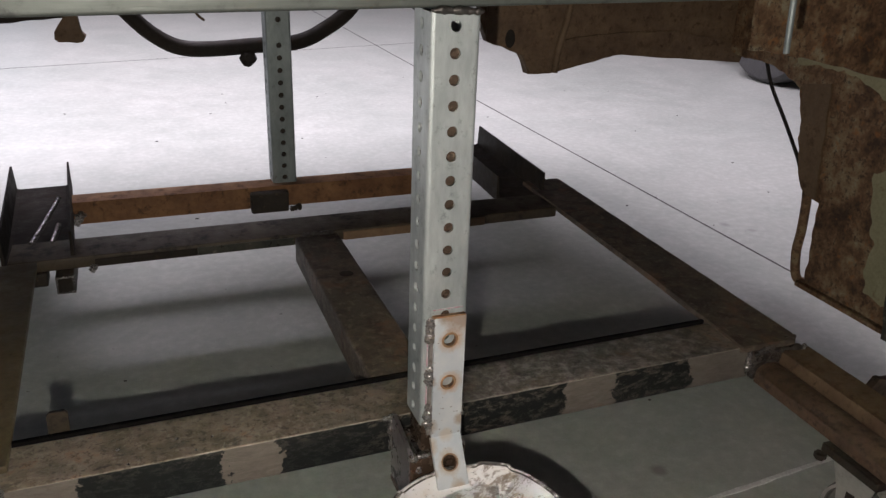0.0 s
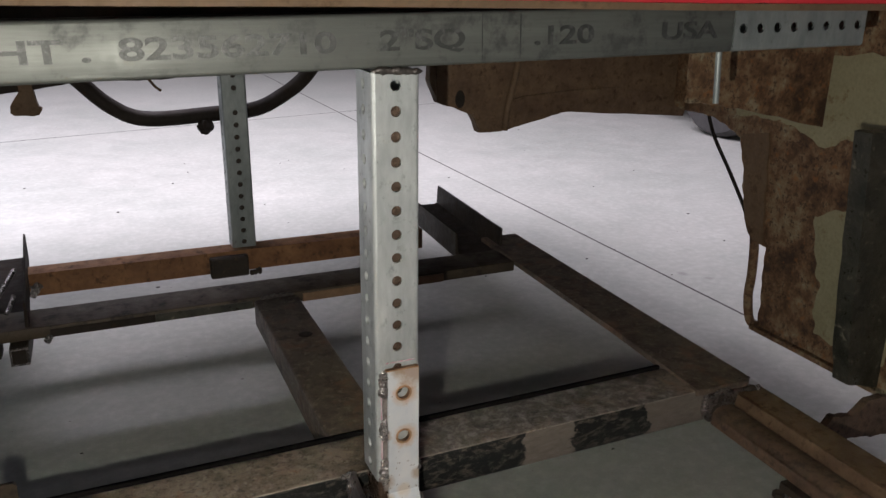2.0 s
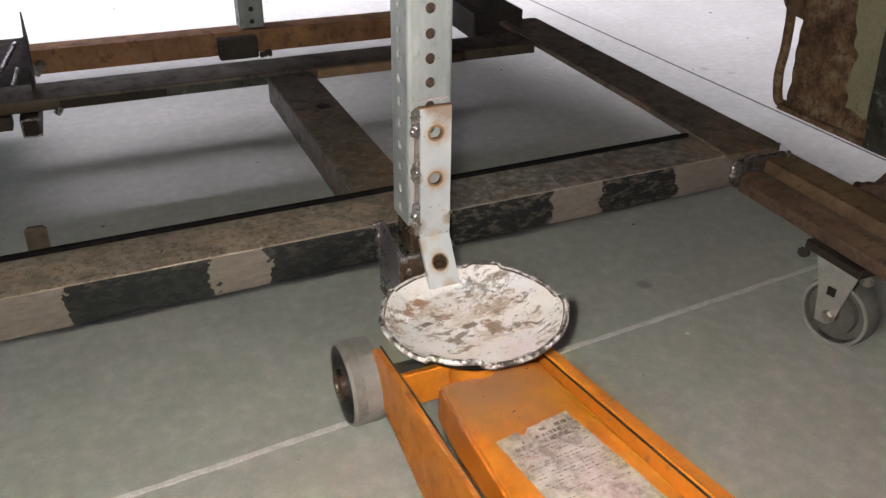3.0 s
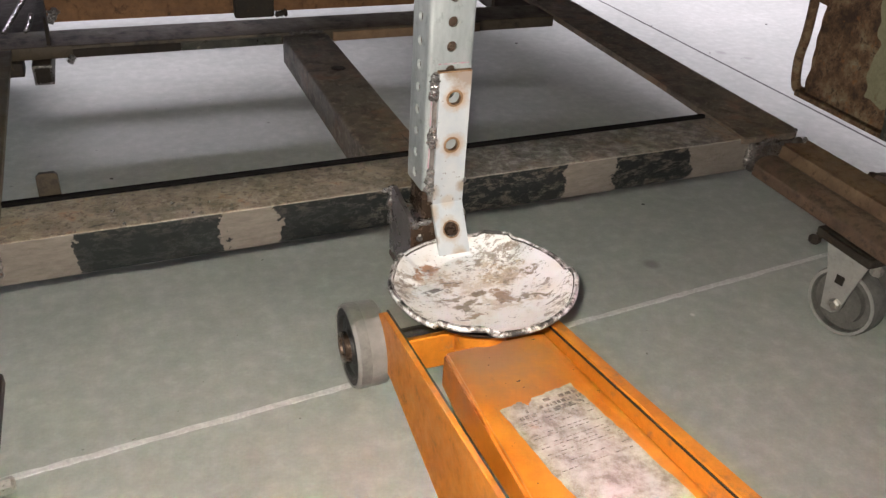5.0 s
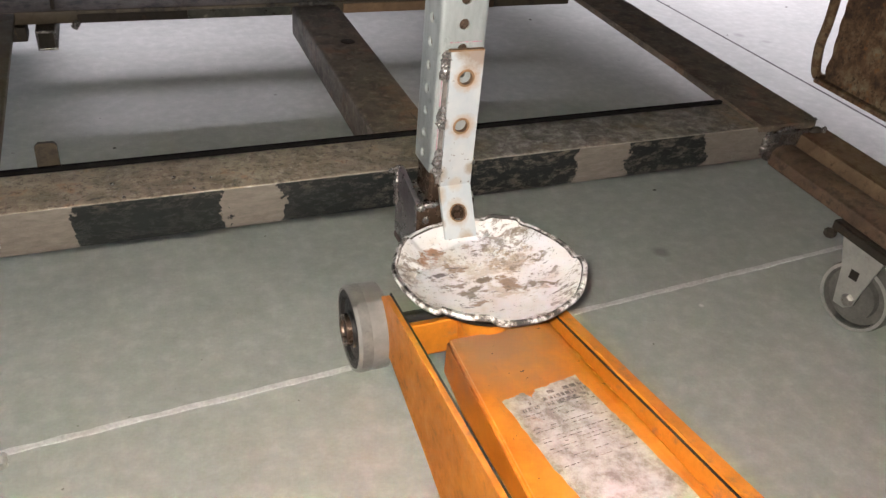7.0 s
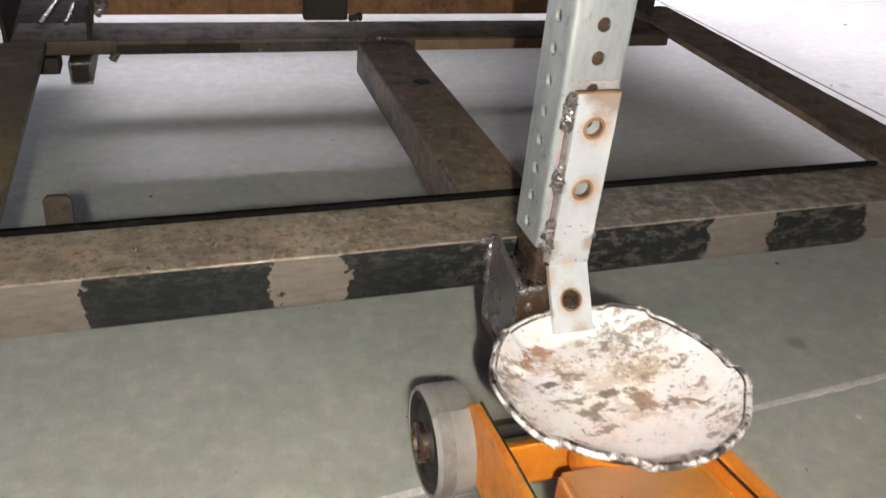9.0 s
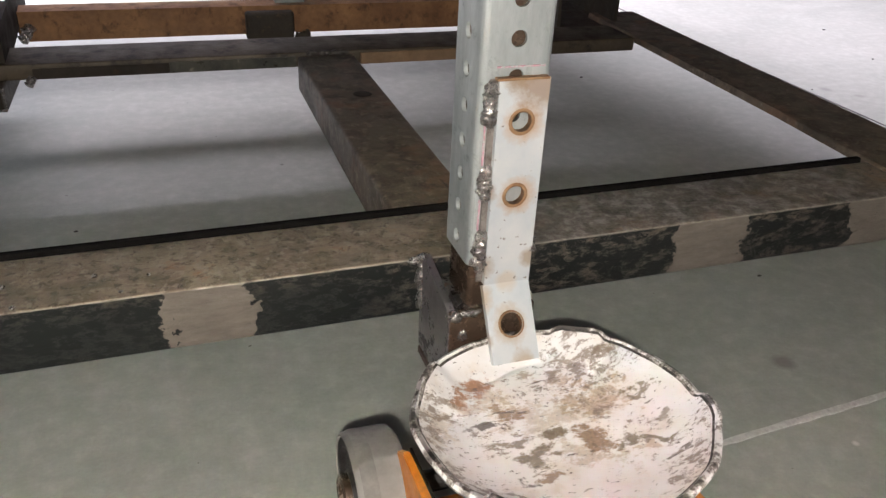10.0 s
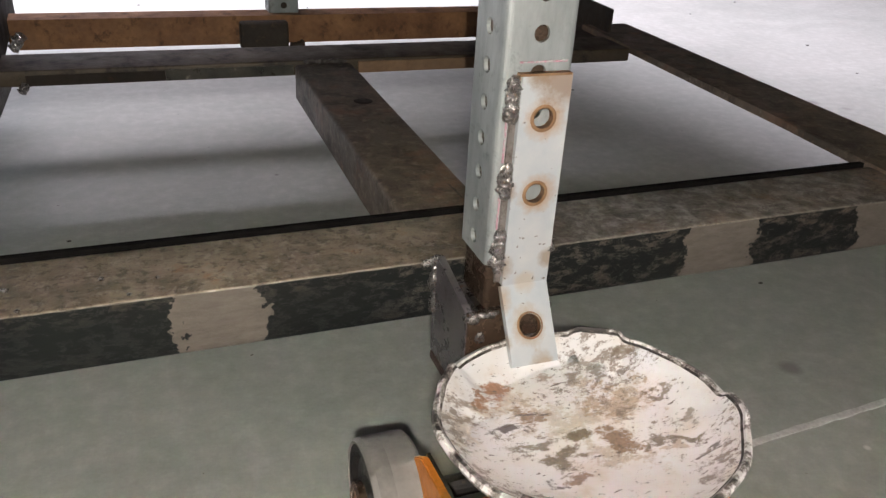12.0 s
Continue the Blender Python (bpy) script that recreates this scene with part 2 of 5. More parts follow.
def beam_material():
    """Mill steel with black paint on the front face, ground bare in ragged patches, and a worn brown top."""
    m, nt, bsdf = nodes_of("part_painted_beam_steel")
    co = coords_of(nt)
    sep = node(nt, "ShaderNodeSeparateXYZ", Vector=co)
    geo = nt.nodes.new("ShaderNodeNewGeometry")
    nsep = node(nt, "ShaderNodeSeparateXYZ", Vector=geo.outputs["Normal"])
    wob = noise_at(nt, co, 70, 5, 0.65)
    big = noise_at(nt, co, 24, 3, 0.5)
    x = math_node(nt, "ADD", sep.outputs[0], math_node(nt, "MULTIPLY", math_node(nt, "SUBTRACT", wob, 0.5), 0.045))
    x = math_node(nt, "ADD", x, math_node(nt, "MULTIPLY", math_node(nt, "SUBTRACT", big, 0.5), 0.030))
    u = math_node(nt, "ADD", x, 0.5)
    bare = ramp(nt, u, [(0.0, (1, 1, 1)), (0.105, (0, 0, 0)), (0.258, (1, 1, 1)), (0.322, (0, 0, 0)), (0.702, (1, 1, 1)),
                        (0.778, (0, 0, 0)), (0.905, (1, 1, 1))], "CONSTANT")
    chips = ramp(nt, noise_at(nt, co, 75, 10, 0.80, (0.6, 1.0, 1.3)), [(0.51, (0, 0, 0)), (0.62, (1, 1, 1))])
    zone = math_node(nt, "ADD", ramp(nt, u, [(0.40, (0.06, 0.06, 0.06)), (0.50, (0.85, 0.85, 0.85))]), ramp(nt, sep.outputs[2], [(0.030, (0, 0, 0)), (0.050, (0.55, 0.55, 0.55))]))
    chip = math_node(nt, "MULTIPLY", chips, zone)
    black = mix(nt, chip, (0.014, 0.016, 0.015), (0.135, 0.114, 0.088))
    grain = noise_at(nt, co, 200, 6, 0.7, (0.3, 1, 1))
    bared = ramp(nt, grain, [(0.3, (0.135, 0.118, 0.096)), (0.7, (0.20, 0.178, 0.148))])
    front = mix(nt, bare, black, bared)
    topn = noise_at(nt, co, 22, 8, 0.7)
    top = ramp(nt, topn, [(0.32, (0.090, 0.074, 0.056)), (0.45, (0.200, 0.158, 0.112)), (0.57, (0.310, 0.252, 0.188)), (0.68, (0.330, 0.195, 0.115))])
    tiny = ramp(nt, noise_at(nt, co, 130, 6, 0.75), [(0.54, (0, 0, 0)), (0.58, (1, 1, 1))])
    top = mix(nt, math_node(nt, "MULTIPLY", tiny, 0.62), top, (0.055, 0.042, 0.032))
    fleck = ramp(nt, noise_at(nt, co, 75, 9, 0.80), [(0.53, (0, 0, 0)), (0.58, (0.72, 0.72, 0.72))])
    top = mix(nt, fleck, top, (0.37, 0.315, 0.245))
    wide = noise_at(nt, co, 7, 6, 0.7, (0.6, 1.6, 1.0))
    top = mix(nt, ramp(nt, wide, [(0.48, (0, 0, 0)), (0.64, (0.62, 0.62, 0.62))]), top, (0.082, 0.070, 0.056))
    scr = ramp(nt, noise_at(nt, co, 60, 4, 0.6, (0.25, 2.6, 1.0)), [(0.66, (0, 0, 0)), (0.70, (0.8, 0.8, 0.8))])
    top = mix(nt, scr, top, (0.035, 0.030, 0.026))
    salt = ramp(nt, noise_at(nt, co, 62, 9, 0.78), [(0.38, (0.045, 0.042, 0.038)), (0.50, (0.165, 0.152, 0.135)), (0.60, (0.36, 0.34, 0.31))])
    worn_grey = math_node(nt, "MULTIPLY", ramp(nt, u, [(0.53, (0, 0, 0)), (0.58, (1, 1, 1)), (0.94, (1, 1, 1)), (0.99, (0, 0, 0))]), ramp(nt, topn, [(0.38, (0.9, 0.9, 0.9)), (0.62, (0.5, 0.5, 0.5))]))
    top = mix(nt, worn_grey, top, salt)
    up = ramp(nt, nsep.outputs[2], [(0.35, (0, 0, 0)), (0.75, (1, 1, 1))])
    edge = ramp(nt, math_node(nt, "ADD", nsep.outputs[2], math_node(nt, "MULTIPLY", math_node(nt, "SUBTRACT", wob, 0.5), 0.7)), [(0.30, (0, 0, 0)), (0.55, (1, 1, 1)), (0.90, (0, 0, 0))])
    col = mix(nt, up, front, top)
    edge = math_node(nt, "MULTIPLY", edge, ramp(nt, topn, [(0.40, (0.15, 0.15, 0.15)), (0.58, (1, 1, 1))]))
    # pale broken colour paints the glint along the beam's edges
    col = mix(nt, edge, col, (0.48, 0.44, 0.38))
    nt.links.new(math_node(nt, "MULTIPLY", edge, 0.9), bsdf.inputs["Metallic"])
    nt.links.new(col, bsdf.inputs["Base Color"])
    r = ramp(nt, topn, [(0.3, (0.32,) * 3), (0.7, (0.62,) * 3)])
    gloss = math_node(nt, "MULTIPLY", math_node(nt, "SUBTRACT", 1.0, up), math_node(nt, "SUBTRACT", 1.0, bare))
    nt.links.new(mix(nt, edge, mix(nt, gloss, r, (0.30, 0.30, 0.30)), (0.20, 0.20, 0.20)), bsdf.inputs["Roughness"])
    bsdf.inputs["Specular IOR Level"].default_value = 0.25
    bumped(nt, bsdf, math_node(nt, "ADD", grain, math_node(nt, "MULTIPLY", chips, 0.8)), 0.55, 0.0011)
    return m


M_BEAM = beam_material()


def flecked_material():
    """Grey-brown rail steel: dusty tan flecks over dark scale, broad rust bloom and thin scratches."""
    m, nt, bsdf = nodes_of("dusty_flecked_rail_steel")
    co = coords_of(nt)
    wide = noise_at(nt, co, 7, 6, 0.65)
    mid = noise_at(nt, co, 30, 8, 0.72)
    fleck = noise_at(nt, co, 85, 9, 0.78)
    fine = noise_at(nt, co, 260, 5, 0.7)
    col = ramp(nt, wide, [(0.34, (0.075, 0.062, 0.046)), (0.50, (0.125, 0.098, 0.070)), (0.64, (0.165, 0.112, 0.072))])
    col = mix(nt, ramp(nt, mid, [(0.46, (0, 0, 0)), (0.60, (0.75, 0.75, 0.75))]), col, (0.052, 0.043, 0.033))
    col = mix(nt, ramp(nt, fleck, [(0.53, (0, 0, 0)), (0.62, (0.8, 0.8, 0.8))]), col, (0.235, 0.195, 0.145))
    rust = ramp(nt, noise_at(nt, co, 19, 6, 0.7), [(0.54, (0, 0, 0)), (0.66, (0.7, 0.7, 0.7))])
    col = mix(nt, rust, col, (0.205, 0.112, 0.068))
    scr = ramp(nt, noise_at(nt, co, 55, 4, 0.6, (2.4, 0.3, 1.0)), [(0.68, (0, 0, 0)), (0.71, (0.7, 0.7, 0.7))])
    col = mix(nt, scr, col, (0.035, 0.030, 0.026))
    nt.links.new(col, bsdf.inputs["Base Color"])
    nt.links.new(ramp(nt, mid, [(0.3, (0.38,) * 3), (0.7, (0.66,) * 3)]), bsdf.inputs["Roughness"])
    bsdf.inputs["Specular IOR Level"].default_value = 0.4
    bumped(nt, bsdf, math_node(nt, "ADD", fine, math_node(nt, "MULTIPLY", fleck, 1.5)), 0.5, 0.001)
    return m


M_FLECK = flecked_material()


def saucer_material():
    """White paint worn through in brown, rusty and olive smears, with fine dark nicks and scuffs."""
    m, nt, bsdf = nodes_of("chipped_white_saucer_paint")
    co = coords_of(nt)
    wide = noise_at(nt, co, 16, 4, 0.55)
    flakes = noise_at(nt, co, 95, 10, 0.80, (1.0, 1.5, 1.0))
    scratch = noise_at(nt, co, 62, 6, 0.62, (0.5, 2.6, 1.0))
    fine = noise_at(nt, co, 340, 4, 0.6)
    rough = noise_at(nt, co, 70, 9, 0.78)
    col = ramp(nt, noise_at(nt, co, 30, 5, 0.6), [(0.38, (0.90, 0.895, 0.885)), (0.58, (0.87, 0.84, 0.80)), (0.75, (0.74, 0.66, 0.56))])
    R_, B_, O_, T_, G_ = (0.40, 0.215, 0.125), (0.35, 0.235, 0.145), (0.25, 0.20, 0.13), (0.50, 0.385, 0.255), (0.17, 0.15, 0.135)
    smears = [(0.0050, -0.0480, 0.0420, 0.0260, T_, 0.40), (-0.0300, -0.0250, 0.0240, 0.0160, T_, 0.45), (0.0100, -0.0900, 0.0300, 0.0100, T_, 0.45),
              (-0.0330, -0.0135, 0.0130, 0.0135, R_, 0.8),
              (-0.0210, -0.0365, 0.0113, 0.0083, B_, 0.75),
              (-0.0420, -0.0405, 0.0136, 0.0047, G_, 0.8),
              (0.0000, -0.0675, 0.0108, 0.0117, O_, 0.85),
              (0.0230, -0.0805, 0.0165, 0.0132, B_, 0.8),
              (-0.0210, -0.0845, 0.0130, 0.0095, O_, 0.75),
              (-0.0190, -0.1015, 0.0113, 0.0049, B_, 0.75),
              (0.0460, -0.0445, 0.0256, 0.0202, T_, 0.7),
              (0.0570, -0.0945, 0.0295, 0.0033, O_, 0.75),
              (0.0700, -0.0495, 0.0175, 0.0036, O_, 0.7),
              (0.0740, -0.0805, 0.0078, 0.0060, O_, 0.6),
              (0.0070, -0.0015, 0.0082, 0.0065, B_, 0.6),
              (-0.0730, -0.0475, 0.0122, 0.0281, T_, 0.45),
              (-0.0290, -0.0605, 0.0181, 0.0047, O_, 0.7),
              (0.0690, -0.0105, 0.0079, 0.0066, O_, 0.7),
              (0.0350, -0.0225, 0.0136, 0.0070, T_, 0.6),
              (-0.0320, -0.1015, 0.0052, 0.0049, G_, 0.7),
              (0.0540, -0.1025, 0.0070, 0.0033, T_, 0.5)]
    bare = None
    ragged = math_node(nt, "ADD", math_node(nt, "MULTIPLY", math_node(nt, "SUBTRACT", rough, 0.5), 2.2), math_node(nt, "MULTIPLY", math_node(nt, "SUBTRACT", noise_at(nt, co, 170, 8, 0.78, (0.7, 1.5, 1.0)), 0.5), 2.0))
    warp = nt.nodes.new("ShaderNodeTexNoise")
    warp.inputs["Scale"].default_value, warp.inputs["Detail"].default_value = 34, 4
    nt.links.new(co, warp.inputs["Vector"])
    shift = node(nt, "ShaderNodeVectorMath", Vector=warp.outputs["Color"])
    shift.operation = "MULTIPLY_ADD"
    shift.inputs[1].default_value, shift.inputs[2].default_value = (0.055, 0.055, 0.0), (-0.0275, -0.0275, 0.0)
    bent = nt.nodes.new("ShaderNodeVectorMath")
    bent.operation = "ADD"
    nt.links.new(co, bent.inputs[0])
    nt.links.new(shift.outputs[0], bent.inputs[1])
    for x, y, rx, ry, tone, strength in smears:
        mp = node(nt, "ShaderNodeMapping", Vector=bent.outputs[0])
        mp.vector_type = "TEXTURE"
        mp.inputs["Location"].default_value = (x, y, 0.15)
        mp.inputs["Rotation"].default_value = (0, 0, -0.280)
        mp.inputs["Scale"].default_value = (rx, ry, 0.2)
        far = node(nt, "ShaderNodeVectorMath", Vector=mp.outputs[0])
        far.operation = "LENGTH"
        score = math_node(nt, "ADD", math_node(nt, "MULTIPLY", math_node(nt, "SUBTRACT", 1.0, far.outputs["Value"]), 0.60), ragged)
        spot = ramp(nt, score, [(0.06, (0, 0, 0)), (0.30, (min(1.0, strength * 1.2),) * 3)])
        grainy = ramp(nt, fine, [(0.3, tuple(c * 0.72 for c in tone)), (0.7, tuple(min(1, c * 1.28) for c in tone))])
        col = mix(nt, spot, col, grainy)
        bare = spot if bare is None else math_node(nt, "MAXIMUM", bare, spot)
    lvl = math_node(nt, "ADD", flakes, math_node(nt, "MULTIPLY", math_node(nt, "SUBTRACT", wide, 0.5), 0.7))
    chip = ramp(nt, lvl, [(0.560, (0, 0, 0)), (0.595, (0.8, 0.8, 0.8))])
    col = mix(nt, chip, col, (0.24, 0.18, 0.13))
    nick = ramp(nt, math_node(nt, "ADD", scratch, math_node(nt, "MULTIPLY", fine, 0.10)), [(0.695, (0, 0, 0)), (0.71, (0.85, 0.85, 0.85))])
    col = mix(nt, nick, col, (0.15, 0.125, 0.10))
    dots = ramp(nt, noise_at(nt, co, 210, 5, 0.7, (0.7, 1.6, 1.0)), [(0.635, (0, 0, 0)), (0.655, (0.9, 0.9, 0.9))])
    col = mix(nt, dots, col, (0.16, 0.13, 0.105))
    nt.links.new(col, bsdf.inputs["Base Color"])
    bsdf.inputs["Roughness"].default_value = 0.36
    relief = math_node(nt, "ADD", math_node(nt, "MULTIPLY", wide, 2.0), math_node(nt, "MULTIPLY", rough, 0.6))
    bumped(nt, bsdf, math_node(nt, "SUBTRACT", relief, math_node(nt, "ADD", chip, math_node(nt, "MULTIPLY", bare, 0.6))), 0.45, 0.0014)
    return m


def rim_material():
    m, nt, bsdf = nodes_of("chipped_saucer_rim_paint")
    co = coords_of(nt)
    n = noise_at(nt, co, 34, 9, 0.74)
    col = ramp(nt, n, [(0.43, (0.05, 0.045, 0.04)), (0.48, (0.28, 0.25, 0.22)), (0.52, (0.84, 0.83, 0.80))])
    nt.links.new(col, bsdf.inputs["Base Color"])
    bsdf.inputs["Roughness"].default_value = 0.35
    bumped(nt, bsdf, n, 0.4, 0.001)
    return m


def groove_material():
    """Dark brown colour in the groove, broken by paint."""
    m, nt, bsdf = nodes_of("dark_broken_groove")
    co = coords_of(nt)
    n = noise_at(nt, co, 60, 8, 0.74)
    nt.links.new(ramp(nt, n, [(0.46, (0.020, 0.017, 0.014)), (0.53, (0.10, 0.085, 0.07)), (0.60, (0.50, 0.46, 0.42))]), bsdf.inputs["Base Color"])
    bsdf.inputs["Roughness"].default_value = 0.6
    return m


M_GROOVE = groove_material()


def arm_material():
    """Orange enamel with dull brown dust by the saucer and small black chips."""
    m, nt, bsdf = nodes_of("dusty_orange_enamel")
    co = coords_of(nt)
    n = noise_at(nt, co, 22, 7, 0.65)
    col = ramp(nt, n, [(0.35, (0.62, 0.20, 0.016)), (0.65, (0.80, 0.29, 0.03))])
    far = node(nt, "ShaderNodeVectorMath", Vector=co)
    far.operation = "DISTANCE"
    far.inputs[1].default_value = (0.0, -0.115, 0.12)
    d = math_node(nt, "ADD", far.outputs["Value"], math_node(nt, "MULTIPLY", math_node(nt, "SUBTRACT", n, 0.5), 0.10))
    col = mix(nt, ramp(nt, d, [(0.02, (0.75, 0.75, 0.75)), (0.085, (0, 0, 0))]), col, (0.46, 0.27, 0.15))
    chips = ramp(nt, noise_at(nt, co, 95, 4, 0.6), [(0.69, (0, 0, 0)), (0.71, (1, 1, 1))])
    col = mix(nt, chips, col, (0.10, 0.05, 0.03))
    scuff = ramp(nt, noise_at(nt, co, 48, 7, 0.7, (2.2, 0.5, 1.0)), [(0.60, (0, 0, 0)), (0.68, (0.5, 0.5, 0.5))])
    col = mix(nt, scuff, col, (0.42, 0.19, 0.075))
    nt.links.new(col, bsdf.inputs["Base Color"])
    nt.links.new(ramp(nt, n, [(0.3, (0.28,) * 3), (0.7, (0.5,) * 3)]), bsdf.inputs["Roughness"])
    bumped(nt, bsdf, n, 0.12, 0.001)
    return m


M_LIFT = arm_material()


def label_material():
    m, nt, bsdf = nodes_of("torn_paper_label")
    co = coords_of(nt)
    n = noise_at(nt, co, 55, 8, 0.75)
    w = noise_at(nt, co, 18, 5, 0.6)
    col = ramp(nt, n, [(0.38, (0.30, 0.25, 0.21)), (0.48, (0.46, 0.42, 0.375)), (0.60, (0.60, 0.575, 0.535))])
    col = mix(nt, ramp(nt, w, [(0.58, (0, 0, 0)), (0.70, (0.7, 0.7, 0.7))]), col, (0.42, 0.24, 0.15))
    nt.links.new(col, bsdf.inputs["Base Color"])
    bsdf.inputs["Roughness"].default_value = 0.7
    bumped(nt, bsdf, n, 0.3, 0.0006)
    return m


def tab_material():
    """Pale zinc plate with orange heat stains round its holes and along its cut edges."""
    m, nt, bsdf = nodes_of("pale_zinc_plate_with_rust_stains")
    co = coords_of(nt)
    broad = noise_at(nt, co, 26, 5, 0.6)
    mid = noise_at(nt, co, 150, 7, 0.7)
    col = ramp(nt, broad, [(0.35, (0.55, 0.60, 0.62)), (0.65, (0.68, 0.70, 0.69))])
    for x, z, r, tone in ((0.0065, 0.0560, 0.0165, (0.50, 0.30, 0.14)), (0.0065, 0.1100, 0.0170, (0.50, 0.30, 0.14)), (0.018, 0.139, 0.026, (0.30, 0.19, 0.11)),
                          (0.000, 0.143, 0.013, (0.33, 0.23, 0.14)), (-0.018, 0.060, 0.010, (0.30, 0.20, 0.13)), (-0.018, 0.000, 0.013, (0.36, 0.27, 0.18)),
                          (-0.019, -0.022, 0.013, (0.50, 0.38, 0.25)), (0.0025, -0.0410, 0.0150, (0.48, 0.35, 0.21)), (0.022, 0.005, 0.010, (0.38, 0.28, 0.18)),
                          (-0.020, -0.050, 0.009, (0.36, 0.26, 0.17)), (0.010, -0.067, 0.011, (0.45, 0.34, 0.22)), (0.004, -0.013, 0.010, (0.60, 0.53, 0.43))):
        flat = node(nt, "ShaderNodeVectorMath", Vector=co)
        flat.operation = "MULTIPLY"
        flat.inputs[1].default_value = (1, 0, 1)
        far = node(nt, "ShaderNodeVectorMath", Vector=flat.outputs[0])
        far.operation = "DISTANCE"
        far.inputs[1].default_value = (x, 0, z)
        d = math_node(nt, "ADD", far.outputs["Value"], math_node(nt, "MULTIPLY", math_node(nt, "SUBTRACT", mid, 0.5), r * 0.9))
        spot = ramp(nt, math_node(nt, "DIVIDE", d, r), [(0.45, (0.75, 0.75, 0.75)), (1.0, (0, 0, 0))])
        col = mix(nt, spot, col, tone)
    nicks = ramp(nt, noise_at(nt, co, 210, 3, 0.5), [(0.70, (0, 0, 0)), (0.73, (1, 1, 1))])
    col = mix(nt, nicks, col, (0.20, 0.17, 0.14))
    nt.links.new(col, bsdf.inputs["Base Color"])
    bsdf.inputs["Metallic"].default_value = 0.25
    bsdf.inputs["Roughness"].default_value = 0.42
    bumped(nt, bsdf, mid, 0.15, 0.0008)
    return m


M_TAB = tab_material()


def rust_material():
    """Layered body rust: dark scale, orange bloom, tan primer rests and black pits."""
    m, nt, bsdf = nodes_of("layered_body_rust")
    co = coords_of(nt)
    broad = noise_at(nt, co, 9, 9, 0.68)
    mid = noise_at(nt, co, 34, 8, 0.7)
    fine = noise_at(nt, co, 130, 6, 0.7)
    lvl = math_node(nt, "ADD", math_node(nt, "MULTIPLY", broad, 0.45), math_node(nt, "MULTIPLY", mid, 0.55))
    col = ramp(nt, lvl, [(0.39, (0.045, 0.024, 0.012)), (0.45, (0.105, 0.056, 0.025)), (0.50, (0.165, 0.098, 0.048)), (0.55, (0.215, 0.155, 0.085)), (0.60, (0.255, 0.225, 0.145))])
    pits = ramp(nt, noise_at(nt, co, 110, 8, 0.78), [(0.41, (1, 1, 1)), (0.46, (0, 0, 0))])
    col = mix(nt, math_node(nt, "MULTIPLY", pits, 0.8), col, (0.035, 0.016, 0.008))
    bloom = ramp(nt, noise_at(nt, co, 55, 6, 0.65), [(0.60, (0, 0, 0)), (0.68, (0.7, 0.7, 0.7))])
    col = mix(nt, bloom, col, (0.25, 0.105, 0.030))
    nt.links.new(col, bsdf.inputs["Base Color"])
    bsdf.inputs["Roughness"].default_value = 0.75
    bumped(nt, bsdf, math_node(nt, "ADD", fine, math_node(nt, "MULTIPLY", mid, 2.0)), 0.9, 0.0016)
    return m


M_RUSTBODY = rust_material()
M_SAUCER, M_RIM, M_LABEL = saucer_material(), rim_material(), label_material()
M_PRINT = worn("faded_label_print", (0.11, 0.095, 0.085), (0.20, 0.175, 0.155), (0.54, 0.47, 0.40), 60, 300, spots=(0.46, 0.6), rough=(0.6, 0.8))


# ------------------------------------------------------------------ mesh helpers
def thing(name, at, label, category, group="", kind=""):
    ob = new(name)
    ob.location = at
    ob.empty_display_size = 0.05
    return tagged(ob, label, category, group, kind)


def part(name, bm, material, parent, label="", smooth=False):
    """One mesh object under a thing, or under a part of one. Its vertices are given in the world."""
    root = parent
    while root.parent:
        root = root.parent
    bmesh.ops.translate(bm, verts=bm.verts, vec=-root.location)
    me = bpy.data.meshes.new(name)
    bmesh.ops.recalc_face_normals(bm, faces=bm.faces)
    bm.to_mesh(me)
    bm.free()
    if smooth:
        for p in me.polygons:
            p.use_smooth = True
        me.set_sharp_from_angle(angle=radians(38))
    me.materials.append(material)
    ob = new(name, me)
    ob.parent = parent
    return tagged(ob, label)


def solid(name, bm, material, label, category, kind="", group="", smooth=False):
    """A thing of one mesh."""
    me = bpy.data.meshes.new(name)
    bmesh.ops.recalc_face_normals(bm, faces=bm.faces)
    bm.to_mesh(me)
    bm.free()
    if smooth:
        for p in me.polygons:
            p.use_smooth = True
        me.set_sharp_from_angle(angle=radians(38))
    me.materials.append(material)
    return tagged(new(name, me), label, category, group, kind)


def box(x0, x1, y0, y1, z0, z1, r=0.0, seg=2, bm=None, turn=None):
    own = bmesh.new()
    bmesh.ops.create_cube(own, size=1.0)
    bmesh.ops.scale(own, verts=own.verts, vec=(x1 - x0, y1 - y0, z1 - z0))
    if r:
        bmesh.ops.bevel(own, geom=list(own.edges), offset=r, segments=seg, affect="EDGES", profile=0.5)
    if turn:
        bmesh.ops.transform(own, verts=own.verts, matrix=turn)
    bmesh.ops.translate(own, verts=own.verts, vec=((x0 + x1) / 2, (y0 + y1) / 2, (z0 + z1) / 2))
    if bm is None:
        return own
    me = bpy.data.meshes.new("joined")
    own.to_mesh(me)
    own.free()
    bm.from_mesh(me)
    bpy.data.meshes.remove(me)
    return bm


